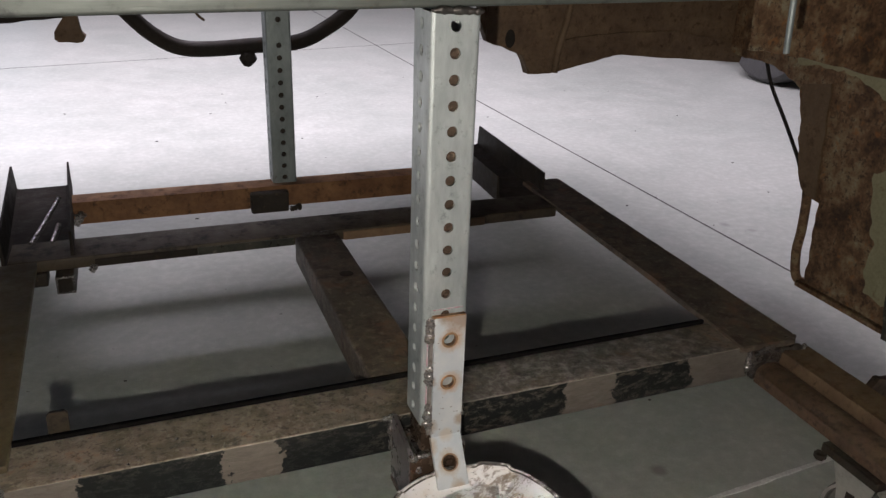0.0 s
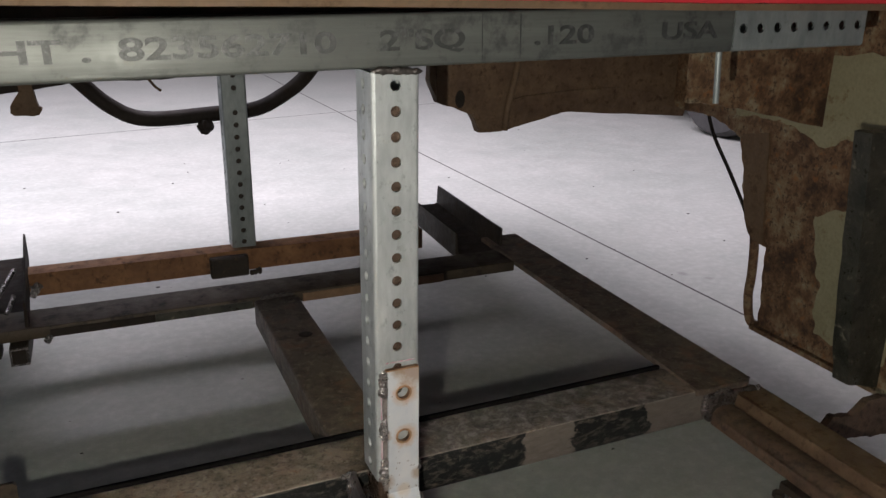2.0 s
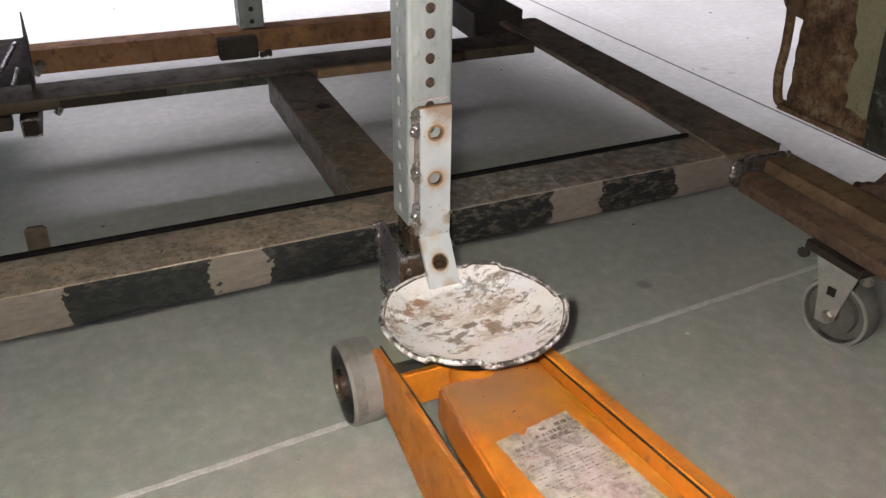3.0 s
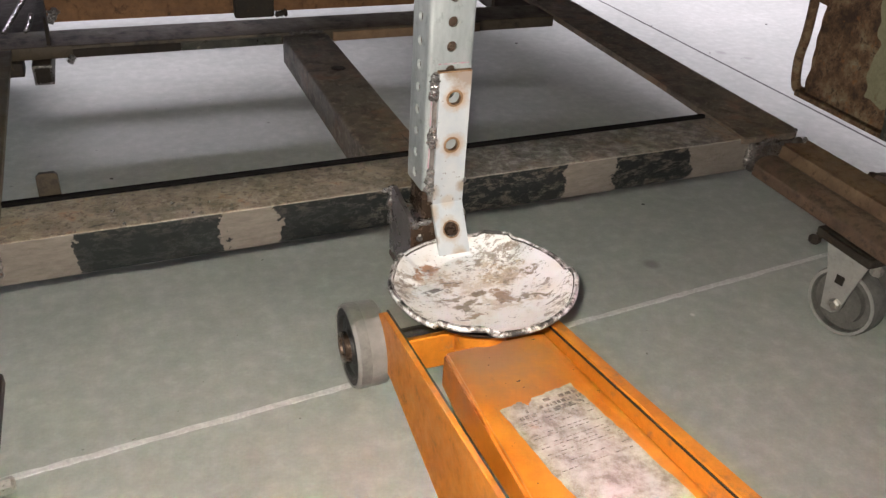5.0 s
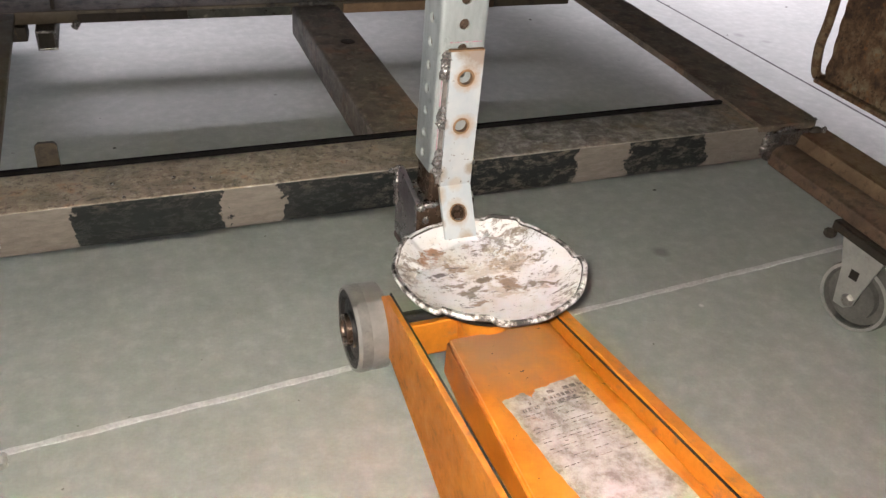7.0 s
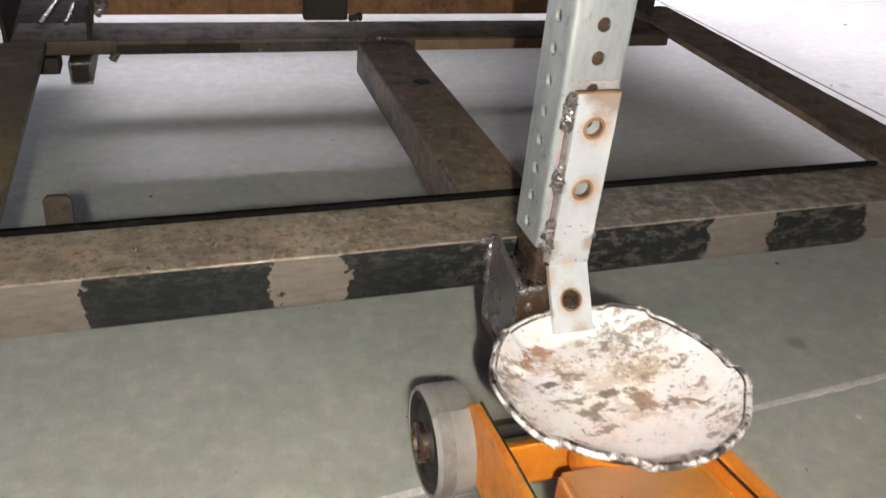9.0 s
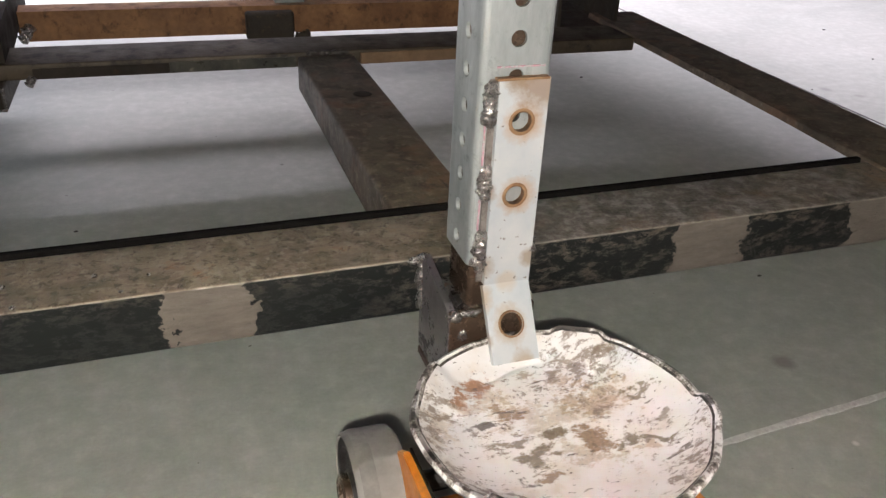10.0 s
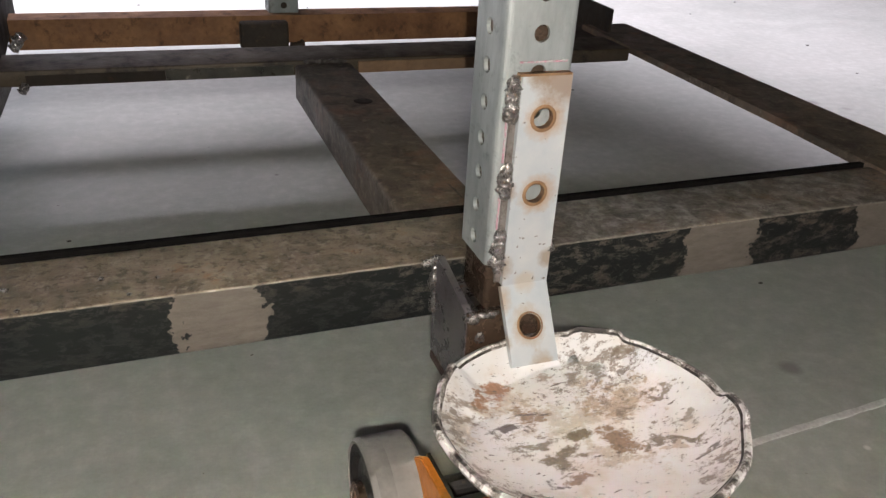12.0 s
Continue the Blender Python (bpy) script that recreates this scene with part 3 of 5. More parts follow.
def extrude(profile, m, length, bm=None):
    """A closed profile in the local x, z plane, drawn out along local y."""
    bm = bm or bmesh.new()
    a = [bm.verts.new(m @ Vector((x, 0, z))) for x, z in profile]
    b = [bm.verts.new(m @ Vector((x, length, z))) for x, z in profile]
    n = len(a)
    for i in range(n):
        bm.faces.new((a[i], a[(i + 1) % n], b[(i + 1) % n], b[i]))
    bm.faces.new(a)
    bm.faces.new(b[::-1])
    return bm


def channel_profile(w, h, t):
    """A channel lying on its web, flanges up."""
    k = t * 0.6
    return [(0, 0), (w, 0), (w, h), (w - k, h), (w - t, t * 1.4), (w - 2 * t, t), (2 * t, t), (t, t * 1.4), (k, h), (0, h)]


def lathe(profile, m, seg=48, bm=None, wobble=None, cap=False):
    """Profile points (radius, height) turned round the local z axis."""
    bm = bm or bmesh.new()
    rings = []
    for i in range(seg):
        a = 2 * math.pi * i / seg
        ring = []
        for j, (r, z) in enumerate(profile):
            dr, dz = wobble(a, j) if wobble else (0, 0)
            ring.append(bm.verts.new(m @ Vector(((r + dr) * math.cos(a), (r + dr) * math.sin(a), z + dz))))
        rings.append(ring)
    for i in range(seg):
        p, q = rings[i], rings[(i + 1) % seg]
        for j in range(len(profile) - 1):
            bm.faces.new((p[j], q[j], q[j + 1], p[j + 1]))
    for j in (0, len(profile) - 1) if cap else ():
        if profile[j][0] > 0:
            bm.faces.new([ring[j] for ring in (rings if j else rings[::-1])])
    if profile[0][0] == 0 or profile[-1][0] == 0:
        bmesh.ops.remove_doubles(bm, verts=bm.verts, dist=1e-6)
    return bm


def holed_plate(bm, m, w, cells, t, seg=16):
    """A plate of width w in local x, its cells (v0, v1, hole height or None, radius) up local z; the face looks along local -y, t thick."""
    for v0, v1, hv, r in cells:
        rect = [(-w / 2, v0), (w / 2, v0), (w / 2, v1), (-w / 2, v1)]
        if hv is None:
            for y in (0, t):
                bm.faces.new([bm.verts.new(m @ Vector((u, y, v))) for u, v in rect])
            continue
        loops = []
        for y in (0, t):
            arc = [bm.verts.new(m @ Vector((r * math.cos(2 * math.pi * k / seg), y, hv + r * math.sin(2 * math.pi * k / seg)))) for k in range(seg)]
            mids = [bm.verts.new(m @ Vector((u, y, v))) for u, v in ((w / 2, hv), (0, v1), (-w / 2, hv), (0, v0))]
            corners = [bm.verts.new(m @ Vector((u, y, v))) for u, v in ((w / 2, v1), (-w / 2, v1), (-w / 2, v0), (w / 2, v0))]
            q = seg // 4
            for k in range(4):
                run = [arc[(k * q + i) % seg] for i in range(q + 1)]
                bm.faces.new([mids[k], corners[k], mids[(k + 1) % 4]] + run[::-1])
            loops.append(arc)
        for k in range(seg):
            bm.faces.new((loops[0][k], loops[0][(k + 1) % seg], loops[1][(k + 1) % seg], loops[1][k]))
    lo, hi = cells[0][0], cells[-1][1]
    for u in (-w / 2, w / 2):
        bm.faces.new([bm.verts.new(m @ Vector(p)) for p in ((u, 0, lo), (u, t, lo), (u, t, hi), (u, 0, hi))])
    for v in (lo, hi):
        bm.faces.new([bm.verts.new(m @ Vector(p)) for p in ((-w / 2, 0, v), (w / 2, 0, v), (w / 2, t, v), (-w / 2, t, v))])
    return bm


def perforated_tube(m, size, count, pitch=0.0254, r=0.0056, wall=0.003, corner=0.0045, plugged=()):
    """A square tube along local z with a hole at every pitch in each wall and rounded corners."""
    bm = bmesh.new()
    flat = size - 2 * corner
    cells = [(i * pitch, (i + 1) * pitch, None if i in plugged else (i + 0.5) * pitch, r) for i in range(count)]
    for k in range(4):
        holed_plate(bm, m @ pose(0, 0, 0, 0, 0, 90 * k) @ pose(0, -size / 2, 0), flat, cells, wall)
        c = size / 2 - corner
        arcs = []
        for rad in (corner, corner - wall if corner > wall else 0.0015):
            arcs.append([Vector((c + rad * math.sin(radians(a)), -c - rad * math.cos(radians(a)), 0)) for a in (0, 22.5, 45, 67.5, 90)])
        turn = m @ pose(0, 0, 0, 0, 0, 90 * k)
        for arc in arcs:
            for a, b in zip(arc, arc[1:]):
                top = Vector((0, 0, count * pitch))
                bm.faces.new([bm.verts.new(turn @ p) for p in (a, b, b + top, a + top)])
    bmesh.ops.remove_doubles(bm, verts=bm.verts, dist=2e-5)
    return bm


def blob(at, size, seed, bm=None, squash=(1, 1, 1)):
    """A lumpy weld bead."""
    own = bmesh.new()
    bmesh.ops.create_icosphere(own, subdivisions=3, radius=1.0)
    for v in own.verts:
        n = noise.noise(v.co * 1.6 + Vector((seed, 0, 0))) * 0.34 + noise.noise(v.co * 3.2 + Vector((0, seed, 0))) * 0.10
        v.co = Vector((v.co.x * squash[0], v.co.y * squash[1], v.co.z * squash[2])) * (1 + n) * size + Vector(at)
    if bm is None:
        return own
    me = bpy.data.meshes.new("joined")
    own.to_mesh(me)
    own.free()
    bm.from_mesh(me)
    bpy.data.meshes.remove(me)
    return bm


def weld_line(a, b, size, count, seed, squash=(1, 1, 1)):
    """One rippled weld bead from a to b."""
    a, b = Vector(a), Vector(b)
    d = (b - a).normalized()
    side = d.cross(Vector((0.31, 0.9, 0.27))).normalized()
    over = d.cross(side)
    n, seg = count * 6, 12
    bm = bmesh.new()
    rings = []
    for i in range(n + 1):
        f = i / n
        r = size * (0.84 + 0.13 * abs(math.sin(math.pi * f * count)) + 0.45 * noise.noise(Vector((f * count * 0.9, seed * 1.3, 5.0)))) * min(1.0, 0.25 + 6 * f, 0.25 + 6 * (1 - f))
        p = a.lerp(b, f) + side * size * 0.35 * noise.noise(Vector((f * 9, seed, 0))) + over * size * 0.35 * noise.noise(Vector((0, seed, f * 9)))
        ring = []
        for k in range(seg):
            w = 2 * math.pi * k / seg
            v = side * math.cos(w) + over * math.sin(w)
            ring.append(bm.verts.new(p + v * r * (1 + 0.38 * noise.noise(v * 1.2 + Vector((f * count * 1.3, seed, 0))))))
        rings.append(ring)
    for p, q in zip(rings, rings[1:]):
        for k in range(seg):
            bm.faces.new((p[k], p[(k + 1) % seg], q[(k + 1) % seg], q[k]))
    bm.faces.new(rings[0])
    bm.faces.new(rings[-1][::-1])
    for f in bm.faces:
        f.smooth = True
    return bm


def pipe(points, radius, seg=14):
    """A round bar along smoothed points."""
    pts = [Vector(p) for p in points]
    fine = []
    for i in range(len(pts) - 1):
        p0, p1, p2, p3 = pts[max(i - 1, 0)], pts[i], pts[i + 1], pts[min(i + 2, len(pts) - 1)]
        for k in range(8):
            t = k / 8
            fine.append(0.5 * (2 * p1 + (p2 - p0) * t + (2 * p0 - 5 * p1 + 4 * p2 - p3) * t * t + (3 * p1 - p0 - 3 * p2 + p3) * t ** 3))
    fine.append(pts[-1])
    bm = bmesh.new()
    rings = []
    for i, p in enumerate(fine):
        d = (fine[min(i + 1, len(fine) - 1)] - fine[max(i - 1, 0)]).normalized()
        side = d.cross(Vector((0, 1, 0.2))).normalized()
        up = d.cross(side)
        rings.append([bm.verts.new(p + radius * (math.cos(2 * math.pi * k / seg) * side + math.sin(2 * math.pi * k / seg) * up)) for k in range(seg)])
    for p, q in zip(rings, rings[1:]):
        for k in range(seg):
            bm.faces.new((p[k], p[(k + 1) % seg], q[(k + 1) % seg], q[k]))
    bm.faces.new(rings[0])
    bm.faces.new(rings[-1][::-1])
    return bm


def sheet(outline, m, t, rough=0.0, cuts=10, seed=0.0):
    """A plate with the given outline in the local x, z plane, t thick along y, its edges frayed and its face dented by rough."""
    bm = bmesh.new()
    fine = []
    for i, p in enumerate(outline):
        q = outline[(i + 1) % len(outline)]
        for k in range(cuts):
            f = k / cuts
            x, z = p[0] + (q[0] - p[0]) * f, p[1] + (q[1] - p[1]) * f
            j = rough * noise.noise(Vector((x * 38 + seed, z * 38, seed)))
            fine.append((x + j, z + rough * noise.noise(Vector((z * 41, x * 41 + seed, 3)))))
    return extrude(fine, m, t, bm)


def lettering(name, text, size, m, material, parent, depth=0.0003):
    cu = bpy.data.curves.new(name, "FONT")
    cu.body, cu.size, cu.extrude, cu.offset = text, size, depth, 0.0007
    tmp = new(name + "_outline", cu)
    me = bpy.data.meshes.new_from_object(tmp.evaluated_get(bpy.context.evaluated_depsgraph_get()))
    bpy.data.objects.remove(tmp)
    me.name = name
    root = parent
    while root.parent:
        root = root.parent
    me.transform(Matrix.Translation(-root.location) @ m)
    me.materials.clear()
    me.materials.append(material)
    ob = new(name, me)
    ob.parent = parent
    return ob


# ------------------------------------------------------------------ the room
solid("floor", box(-60, 60, -12, 120, -0.25, 0.0), M_FLOOR, "grey sealed concrete shop floor with fine stains", "floor", "structure")


def joint(name, a, b, w, material, label, ragged, lift):
    """A strip of filler or a saw cut along the floor from a to b."""
    bm = bmesh.new()
    a, b = Vector((*a, 0)), Vector((*b, 0))
    d = (b - a).normalized()
    s = Vector((-d.y, d.x, 0))
    n = max(8, int((b - a).length / 0.012))
    rows = []
    for i in range(n + 1):
        p = a.lerp(b, i / n)
        l = w / 2 * (1 + ragged * noise.noise(p * 45))
        r = w / 2 * (1 + ragged * noise.noise(p * 45 + Vector((7, 7, 0))))
        rows.append([bm.verts.new(p + s * l + Vector((0, 0, -0.002))), bm.verts.new(p + s * l * 0.8 + Vector((0, 0, lift))),
                     bm.verts.new(p - s * r * 0.8 + Vector((0, 0, lift))), bm.verts.new(p - s * r + Vector((0, 0, -0.002)))])
    for p, q in zip(rows, rows[1:]):
        for k in range(3):
            bm.faces.new((p[k], p[k + 1], q[k + 1], q[k]))
    return solid(name, bm, material, label, "floor joint", "structure")


joint("floor_joint_1", (-2.6, -0.223), (2.9, 0.186), 0.0092, M_CAULK, "pale filled joint across the concrete floor", 0.5, 0.0011)
joint("floor_joint_2", (1.155, -1.0), (1.05, 7.0), 0.008, M_CUT, "dark saw cut running along the floor", 0.2, 0.0005)
joint("floor_joint_3", (-3.5, 3.05), (4.5, 4.7), 0.008, M_CUT, "dark saw cut across the far floor", 0.2, 0.0005)

# walls and ceiling are out of view, added to enclose and shape the daylight
solid("wall_south", box(-5.2, 7.2, -3.4, -3.2, 0, 3.6), M_WALL, "unseen plain grey wall closing the shop", "wall", "structure")
solid("wall_east", box(7.0, 7.2, -3.2, 7.0, 0, 3.6), M_WALL, "unseen plain grey wall closing the shop", "wall", "structure")
west = box(-5.2, -5.0, -3.2, 1.4, 0, 3.6)
box(-5.2, -5.0, 5.0, 7.0, 0, 3.6, bm=west)
box(-5.2, -5.0, 1.4, 5.0, 2.9, 3.6, bm=west)
solid("wall_west", west, M_WALL, "unseen grey wall with an opening added for side daylight", "wall", "structure")
north = box(-5.2, -4.3, 7.0, 7.2, 0, 3.6)
box(-1.0, 7.2, 7.0, 7.2, 0, 3.6, bm=north)
box(-4.3, -1.0, 7.0, 7.2, 2.4, 3.6, bm=north)
solid("wall_north", north, M_WALL, "unseen grey wall with an opening added for far daylight", "wall", "structure")
roof = box(-5.2, 7.2, -3.4, 1.0, 3.6, 3.75)
box(-5.2, -3.5, 1.0, 3.45, 3.6, 3.75, bm=roof)
box(1.2, 7.2, 1.0, 3.45, 3.6, 3.75, bm=roof)
box(-5.2, 7.2, 3.45, 7.2, 3.6, 3.75, bm=roof)
solid("ceiling", roof, M_CEIL, "unseen grey ceiling with a long opening added for overhead daylight", "ceiling", "structure")

# ------------------------------------------------------------------ the wheeled cart frame
ZT = 0.203
cart = thing("cart_frame", (0, 0.36, 0.15), "welded brown steel cart frame with part-painted beams on castors", "cart frame")
SPATTER = ((-0.351, 0.104), (-0.287, 0.104), (-0.340, 0.073), (-0.268, 0.076), (-0.248, 0.096))
front = part("front_beam", box(-0.475, 0.512, 0.068, 0.148, ZT - 0.055, ZT - 0.003, 0.0022, 3, None, pose(0, 0, 0, 0, -0.45, 0)), M_BEAM, cart, "worn brown beam with black paint and bare patches", True)
for k, (x, y) in enumerate(SPATTER):
    part("weld_drop", blob((x, y, ZT - 0.0022 + 0.0078 * x), 0.0021 - 0.0002 * k, 200.0 + k, None, (1.2, 1.0, 0.8)), M_WELD, front, "bright drop of weld", True)
# black strip stands in for the shadow the beam throws behind it
part("shadow_strip", box(-0.47, 0.487, 0.1485, 0.1555, ZT - 0.05, ZT + 0.001, 0.001, 2, None, pose(0, 0, 0, 0, -0.45, 0)), M_BEAMSHADOW, front, "black strip standing in for the shadow behind the beam")
part("mid_rail", box(-0.040, 0.042, 0.1560, 0.6675, ZT - 0.053, ZT - 0.003, 0.0035, 3), M_FLECK, cart, "brown steel rail with a rusty knot hole", True)
part("plug", lathe([(0, 0.0012), (0.009, 0.001), (0.012, 0)], pose(0.012, 0.485, ZT - 0.003), 20), M_DARK, cart, "dark welded-over hole")
far = part("far_beam", box(-0.52, 0.511, 0.668, 0.757, ZT - 0.019, ZT + 0.002, 0.003, 3), M_FARBEAM, cart, "grey-brown oily steel cross beam", True)
part("painted_edge", box(-0.385, -0.215, 0.6655, 0.6678, ZT - 0.0180, ZT - 0.0040, 0.0006), M_BLACK, far, "black paint on the beam edge")
part("painted_edge", box(-0.2145, -0.0420, 0.6655, 0.6678, ZT - 0.0180, ZT - 0.0030, 0.0006), M_SPECK, far, "mottled dark paint on the beam edge")
part("backing_strip", box(0.052, 0.345, 0.6625, 0.6675, ZT - 0.0175, ZT - 0.001, 0.001), M_TANBAR, far, "orange-brown rusted strip under the beam")
part("weld_bead", weld_line((-0.028, 0.667, ZT), (0.036, 0.667, ZT), 0.0045, 7, 2.0), M_DARKWELD, far, "shiny weld")


def slab(outline, z0, z1, r=0.0015):
    """A flat plate with the given outline seen from above."""
    bm = bmesh.new()
    lo = [bm.verts.new((x, y, z0)) for x, y in outline]
    hi = [bm.verts.new((x, y, z1)) for x, y in outline]
    n = len(outline)
    for i in range(n):
        bm.faces.new((lo[i], lo[(i + 1) % n], hi[(i + 1) % n], hi[i]))
    bm.faces.new(lo[::-1])
    bm.faces.new(hi)
    if r:
        bmesh.ops.bevel(bm, geom=list(bm.edges), offset=r, segments=2, affect="EDGES")
    return bm


rail = part("right_rail", slab([(0.488, 0.064), (0.580, 0.060), (0.589, 0.066), (0.593, 0.080), (0.596, 0.40), (0.606, 0.84), (0.515, 0.84), (0.511, 0.66), (0.503, 0.30)], ZT - 0.006, ZT + 0.004), M_FLECK, cart, "flat brown steel side plate", True)
left_rail = part("left_rail", box(-0.575, -0.468, 0.10, 0.665, ZT - 0.008, ZT + 0.002, 0.002, 2, None, pose(0, 0, 0, 0, 0, 1.2)), M_OLIVE, cart, "olive-brown rusted side plate", True)
part("far_channel", extrude(channel_profile(0.112, 0.056, 0.0065), pose(0.421, 0.775, ZT - 0.012, 0, 0, -3), 0.412), M_DARK, cart, "dark channel with upturned flanges")
part("far_channel", extrude(channel_profile(0.112, 0.058, 0.0065), pose(-0.528, 0.672, ZT - 0.012, 0, 0, 3), 0.42), M_BLACK, cart, "black channel with upturned flanges")
part("clamp", pipe([(-0.488, 0.745, ZT + 0.004), (-0.472, 0.79, ZT + 0.018), (-0.444, 0.86, ZT + 0.046)], 0.0045), M_WELD, cart, "shiny bent clamp")
part("clamp", pipe([(-0.455, 0.745, ZT + 0.004), (-0.449, 0.765, ZT + 0.012), (-0.444, 0.785, ZT + 0.022)], 0.004), M_WELD, cart, "shiny bent clamp")
def castor_arm(at, turn, flip):
    """A tall rusty plate with a lower rounded bar along its inner side."""
    plate = [(0.041, 0), (0.090, 0), (0.093, 0.003), (0.093, 0.043), (0.090, 0.046), (0.047, 0.0455), (0.044, 0.043), (0.041, 0.028)]
    rod = [(0.002, 0), (0.038, 0), (0.040, 0.002), (0.040, 0.0245), (0.037, 0.0275), (0.030, 0.0290), (0.014, 0.0288), (0.006, 0.0265), (0.001, 0.021), (0, 0.014), (0, 0.002)]
    if flip:
        plate, rod = ([(0.093 - x, z) for x, z in p][::-1] for p in (plate, rod))
    m = pose(*at, 0, 0, turn)
    arm = part("castor_arm", extrude(plate, m, 0.284), M_CROSS, cart, "dark rusty arm carrying the castor", True)
    part("side_bar", extrude(rod, m @ pose(0, 0.001, 0), 0.282), M_ARM, arm, "reddish rusted bar along the arm", True)


castor_arm((0.511, -0.225, ZT - 0.0555), -1.0, False)
castor_arm((-0.604, -0.225, ZT - 0.0555), 2.0, True)
part("arm_end", lathe([(0, 0.006), (0.007, 0.006), (0.011, 0.003), (0.012, 0)], pose(0.585, 0.058, ZT - 0.014, 90), 16), M_DARK, cart, "dark burnt-out hole in the corner", True)
part("weld_bead", weld_line((0.592, 0.052, ZT - 0.026), (0.597, 0.055, ZT - 0.002), 0.0042, 4, 19.0), M_WELD, cart, "shiny weld")
part("weld_bead", weld_line((0.578, 0.050, ZT - 0.030), (0.594, 0.052, ZT - 0.026), 0.0042, 4, 29.0), M_WELD, cart, "shiny weld")
part("end_plate", box(0.510, 0.594, 0.057, 0.068, ZT - 0.050, ZT - 0.0065, 0.002), M_COLLAR, cart, "ground end plate with weld")
part("weld_bead", weld_line((0.515, 0.058, ZT - 0.004), (0.598, 0.075, ZT), 0.005, 9, 7.0), M_WELD, cart, "shiny weld")
part("weld_bead", weld_line((0.506, 0.066, ZT - 0.045), (0.508, 0.066, ZT - 0.006), 0.0045, 5, 11.0), M_WELD, cart, "shiny weld")
part("weld_bead", weld_line((-0.468, 0.068, ZT - 0.048), (-0.468, 0.068, ZT), 0.005, 5, 17.0), M_WELD, cart, "shiny weld")
lug = sheet([(-0.4265, 0.17), (-0.4025, 0.17), (-0.4020, 0.2225), (-0.405, 0.2265), (-0.4205, 0.2265), (-0.4245, 0.2225)], pose(0, 0.1575, 0), 0.005, 0.0, 2)
part("lug", lug, M_FARBEAM, cart, "small upright steel lug")
stub = box(-0.449, -0.419, 0.645, 0.80, 0.1505, 0.1825, 0.003, 2)
part("stub_tube", stub, M_DARK, cart, "short open square tube")
for a in ((-0.4485, -0.4195, 0.1790, 0.1820), (-0.4485, -0.4195, 0.1510, 0.1540), (-0.4485, -0.4455, 0.1540, 0.1790), (-0.4225, -0.4195, 0.1540, 0.1790)):
    part("stub_rim", box(a[0], a[1], 0.6425, 0.6455, a[2], a[3], 0.0005), M_COLLAR, cart, "bright cut edge of the tube")
part("stub_mouth", box(-0.4445, -0.4235, 0.6435, 0.6455, 0.1550, 0.1780), M_BLACK, cart, "dark open tube end")
part("bracket", box(-0.50, -0.462, 0.66, 0.70, 0.160, ZT - 0.0195, 0.002), M_DARK, cart, "dark bracket under the beam")
part("weld_bead", weld_line((-0.394, 0.664, ZT - 0.026), (-0.384, 0.664, ZT - 0.014), 0.006, 3, 23.0), M_WELD, cart, "shiny weld")
bar = extrude([(0, 0), (0.05, 0), (0.05, -0.006), (0.006, -0.006), (0.006, -0.046), (0, -0.046)], pose(-0.432, 0.925, ZT + 0.012, 0, 0, -90) @ Matrix.Diagonal((-1, 1, 1, 1)), 0.835)
part("far_bar", bar, M_RUSTBAR, cart, "orange rusted angle bar")
part("weld_bead", weld_line((-0.428, 0.923, ZT - 0.036), (-0.412, 0.921, ZT - 0.006), 0.0085, 4, 61.0), M_WELD, cart, "shiny weld")
part("far_block", box(-0.086, -0.006, 0.903, 0.9235, 0.163, 0.209, 0.005, 3), M_DARK, cart, "dark steel block under the far post")
part("weld_bead", weld_line((-0.005, 0.908, 0.166), (0.022, 0.912, 0.170), 0.007, 3, 31.0), M_DARK, cart)

scrap = bmesh.new()
blob((0.440, 0.833, 0.2005), 0.006, 301.0, scrap, (1.0, 0.8, 0.45))
solid("paper_scrap", scrap, M_SCRAP, "small crumpled white paper scrap lying in the dark channel", "paper scrap")

# feet of the two posts
part("base_plate", box(-0.040, 0.036, -0.010, 0.066, 0.108, 0.116, 0.002), M_BASEPLATE, cart, "dark rusty square base plate")
collar = part("collar", box(-0.0275, 0.0275, -0.001, 0.0515, 0.116, 0.191, 0.003), M_COLLAR, cart, "ground steel collar with welds", True)
side = sheet([(-0.006, 0.118), (0.066, 0.118), (0.066, 0.203), (0.0605, 0.207), (0.050, 0.205), (0.0, 0.1935), (-0.005, 0.190)],
             pose(-0.0335, 0, 0, 0, 0, 90), 0.0058, 0.0008, 6, 4.0)
bmesh.ops.bevel(side, geom=[e for e in side.edges if e.calc_face_angle(0.0) > 0.9], offset=0.0014, segments=2, affect="EDGES")
part("side_plate", side, M_SLEEVE, collar, "smooth dark shiny side plate", True)
part("front_lip", box(-0.0390, 0.0300, -0.0062, -0.0012, 0.150, 0.1935, 0.0022, 3), M_INNER, collar, "copper-brown front plate with a rounded top", True)
crest = blob((-0.034, -0.004, 0.189), 0.0062, 12.0, None, (1.0, 0.8, 0.8))
blob((-0.022, -0.006, 0.1915), 0.0046, 14.0, crest, (1.9, 0.7, 0.7))
blob((-0.028, -0.006, 0.172), 0.0044, 16.0, crest, (0.8, 0.6, 1.3))
part("weld_bead", crest, M_WELD, collar, "bright melted weld on the corner", True)
top_weld = blob((-0.0375, 0.064, 0.202), 0.0052, 21.0, None, (1.2, 0.7, 0.9))
blob((-0.045, 0.065, 0.200), 0.0038, 23.0, top_weld, (1.5, 0.7, 0.8))
part("weld_bead", top_weld, M_WELD, collar, "lumpy shiny weld", True)
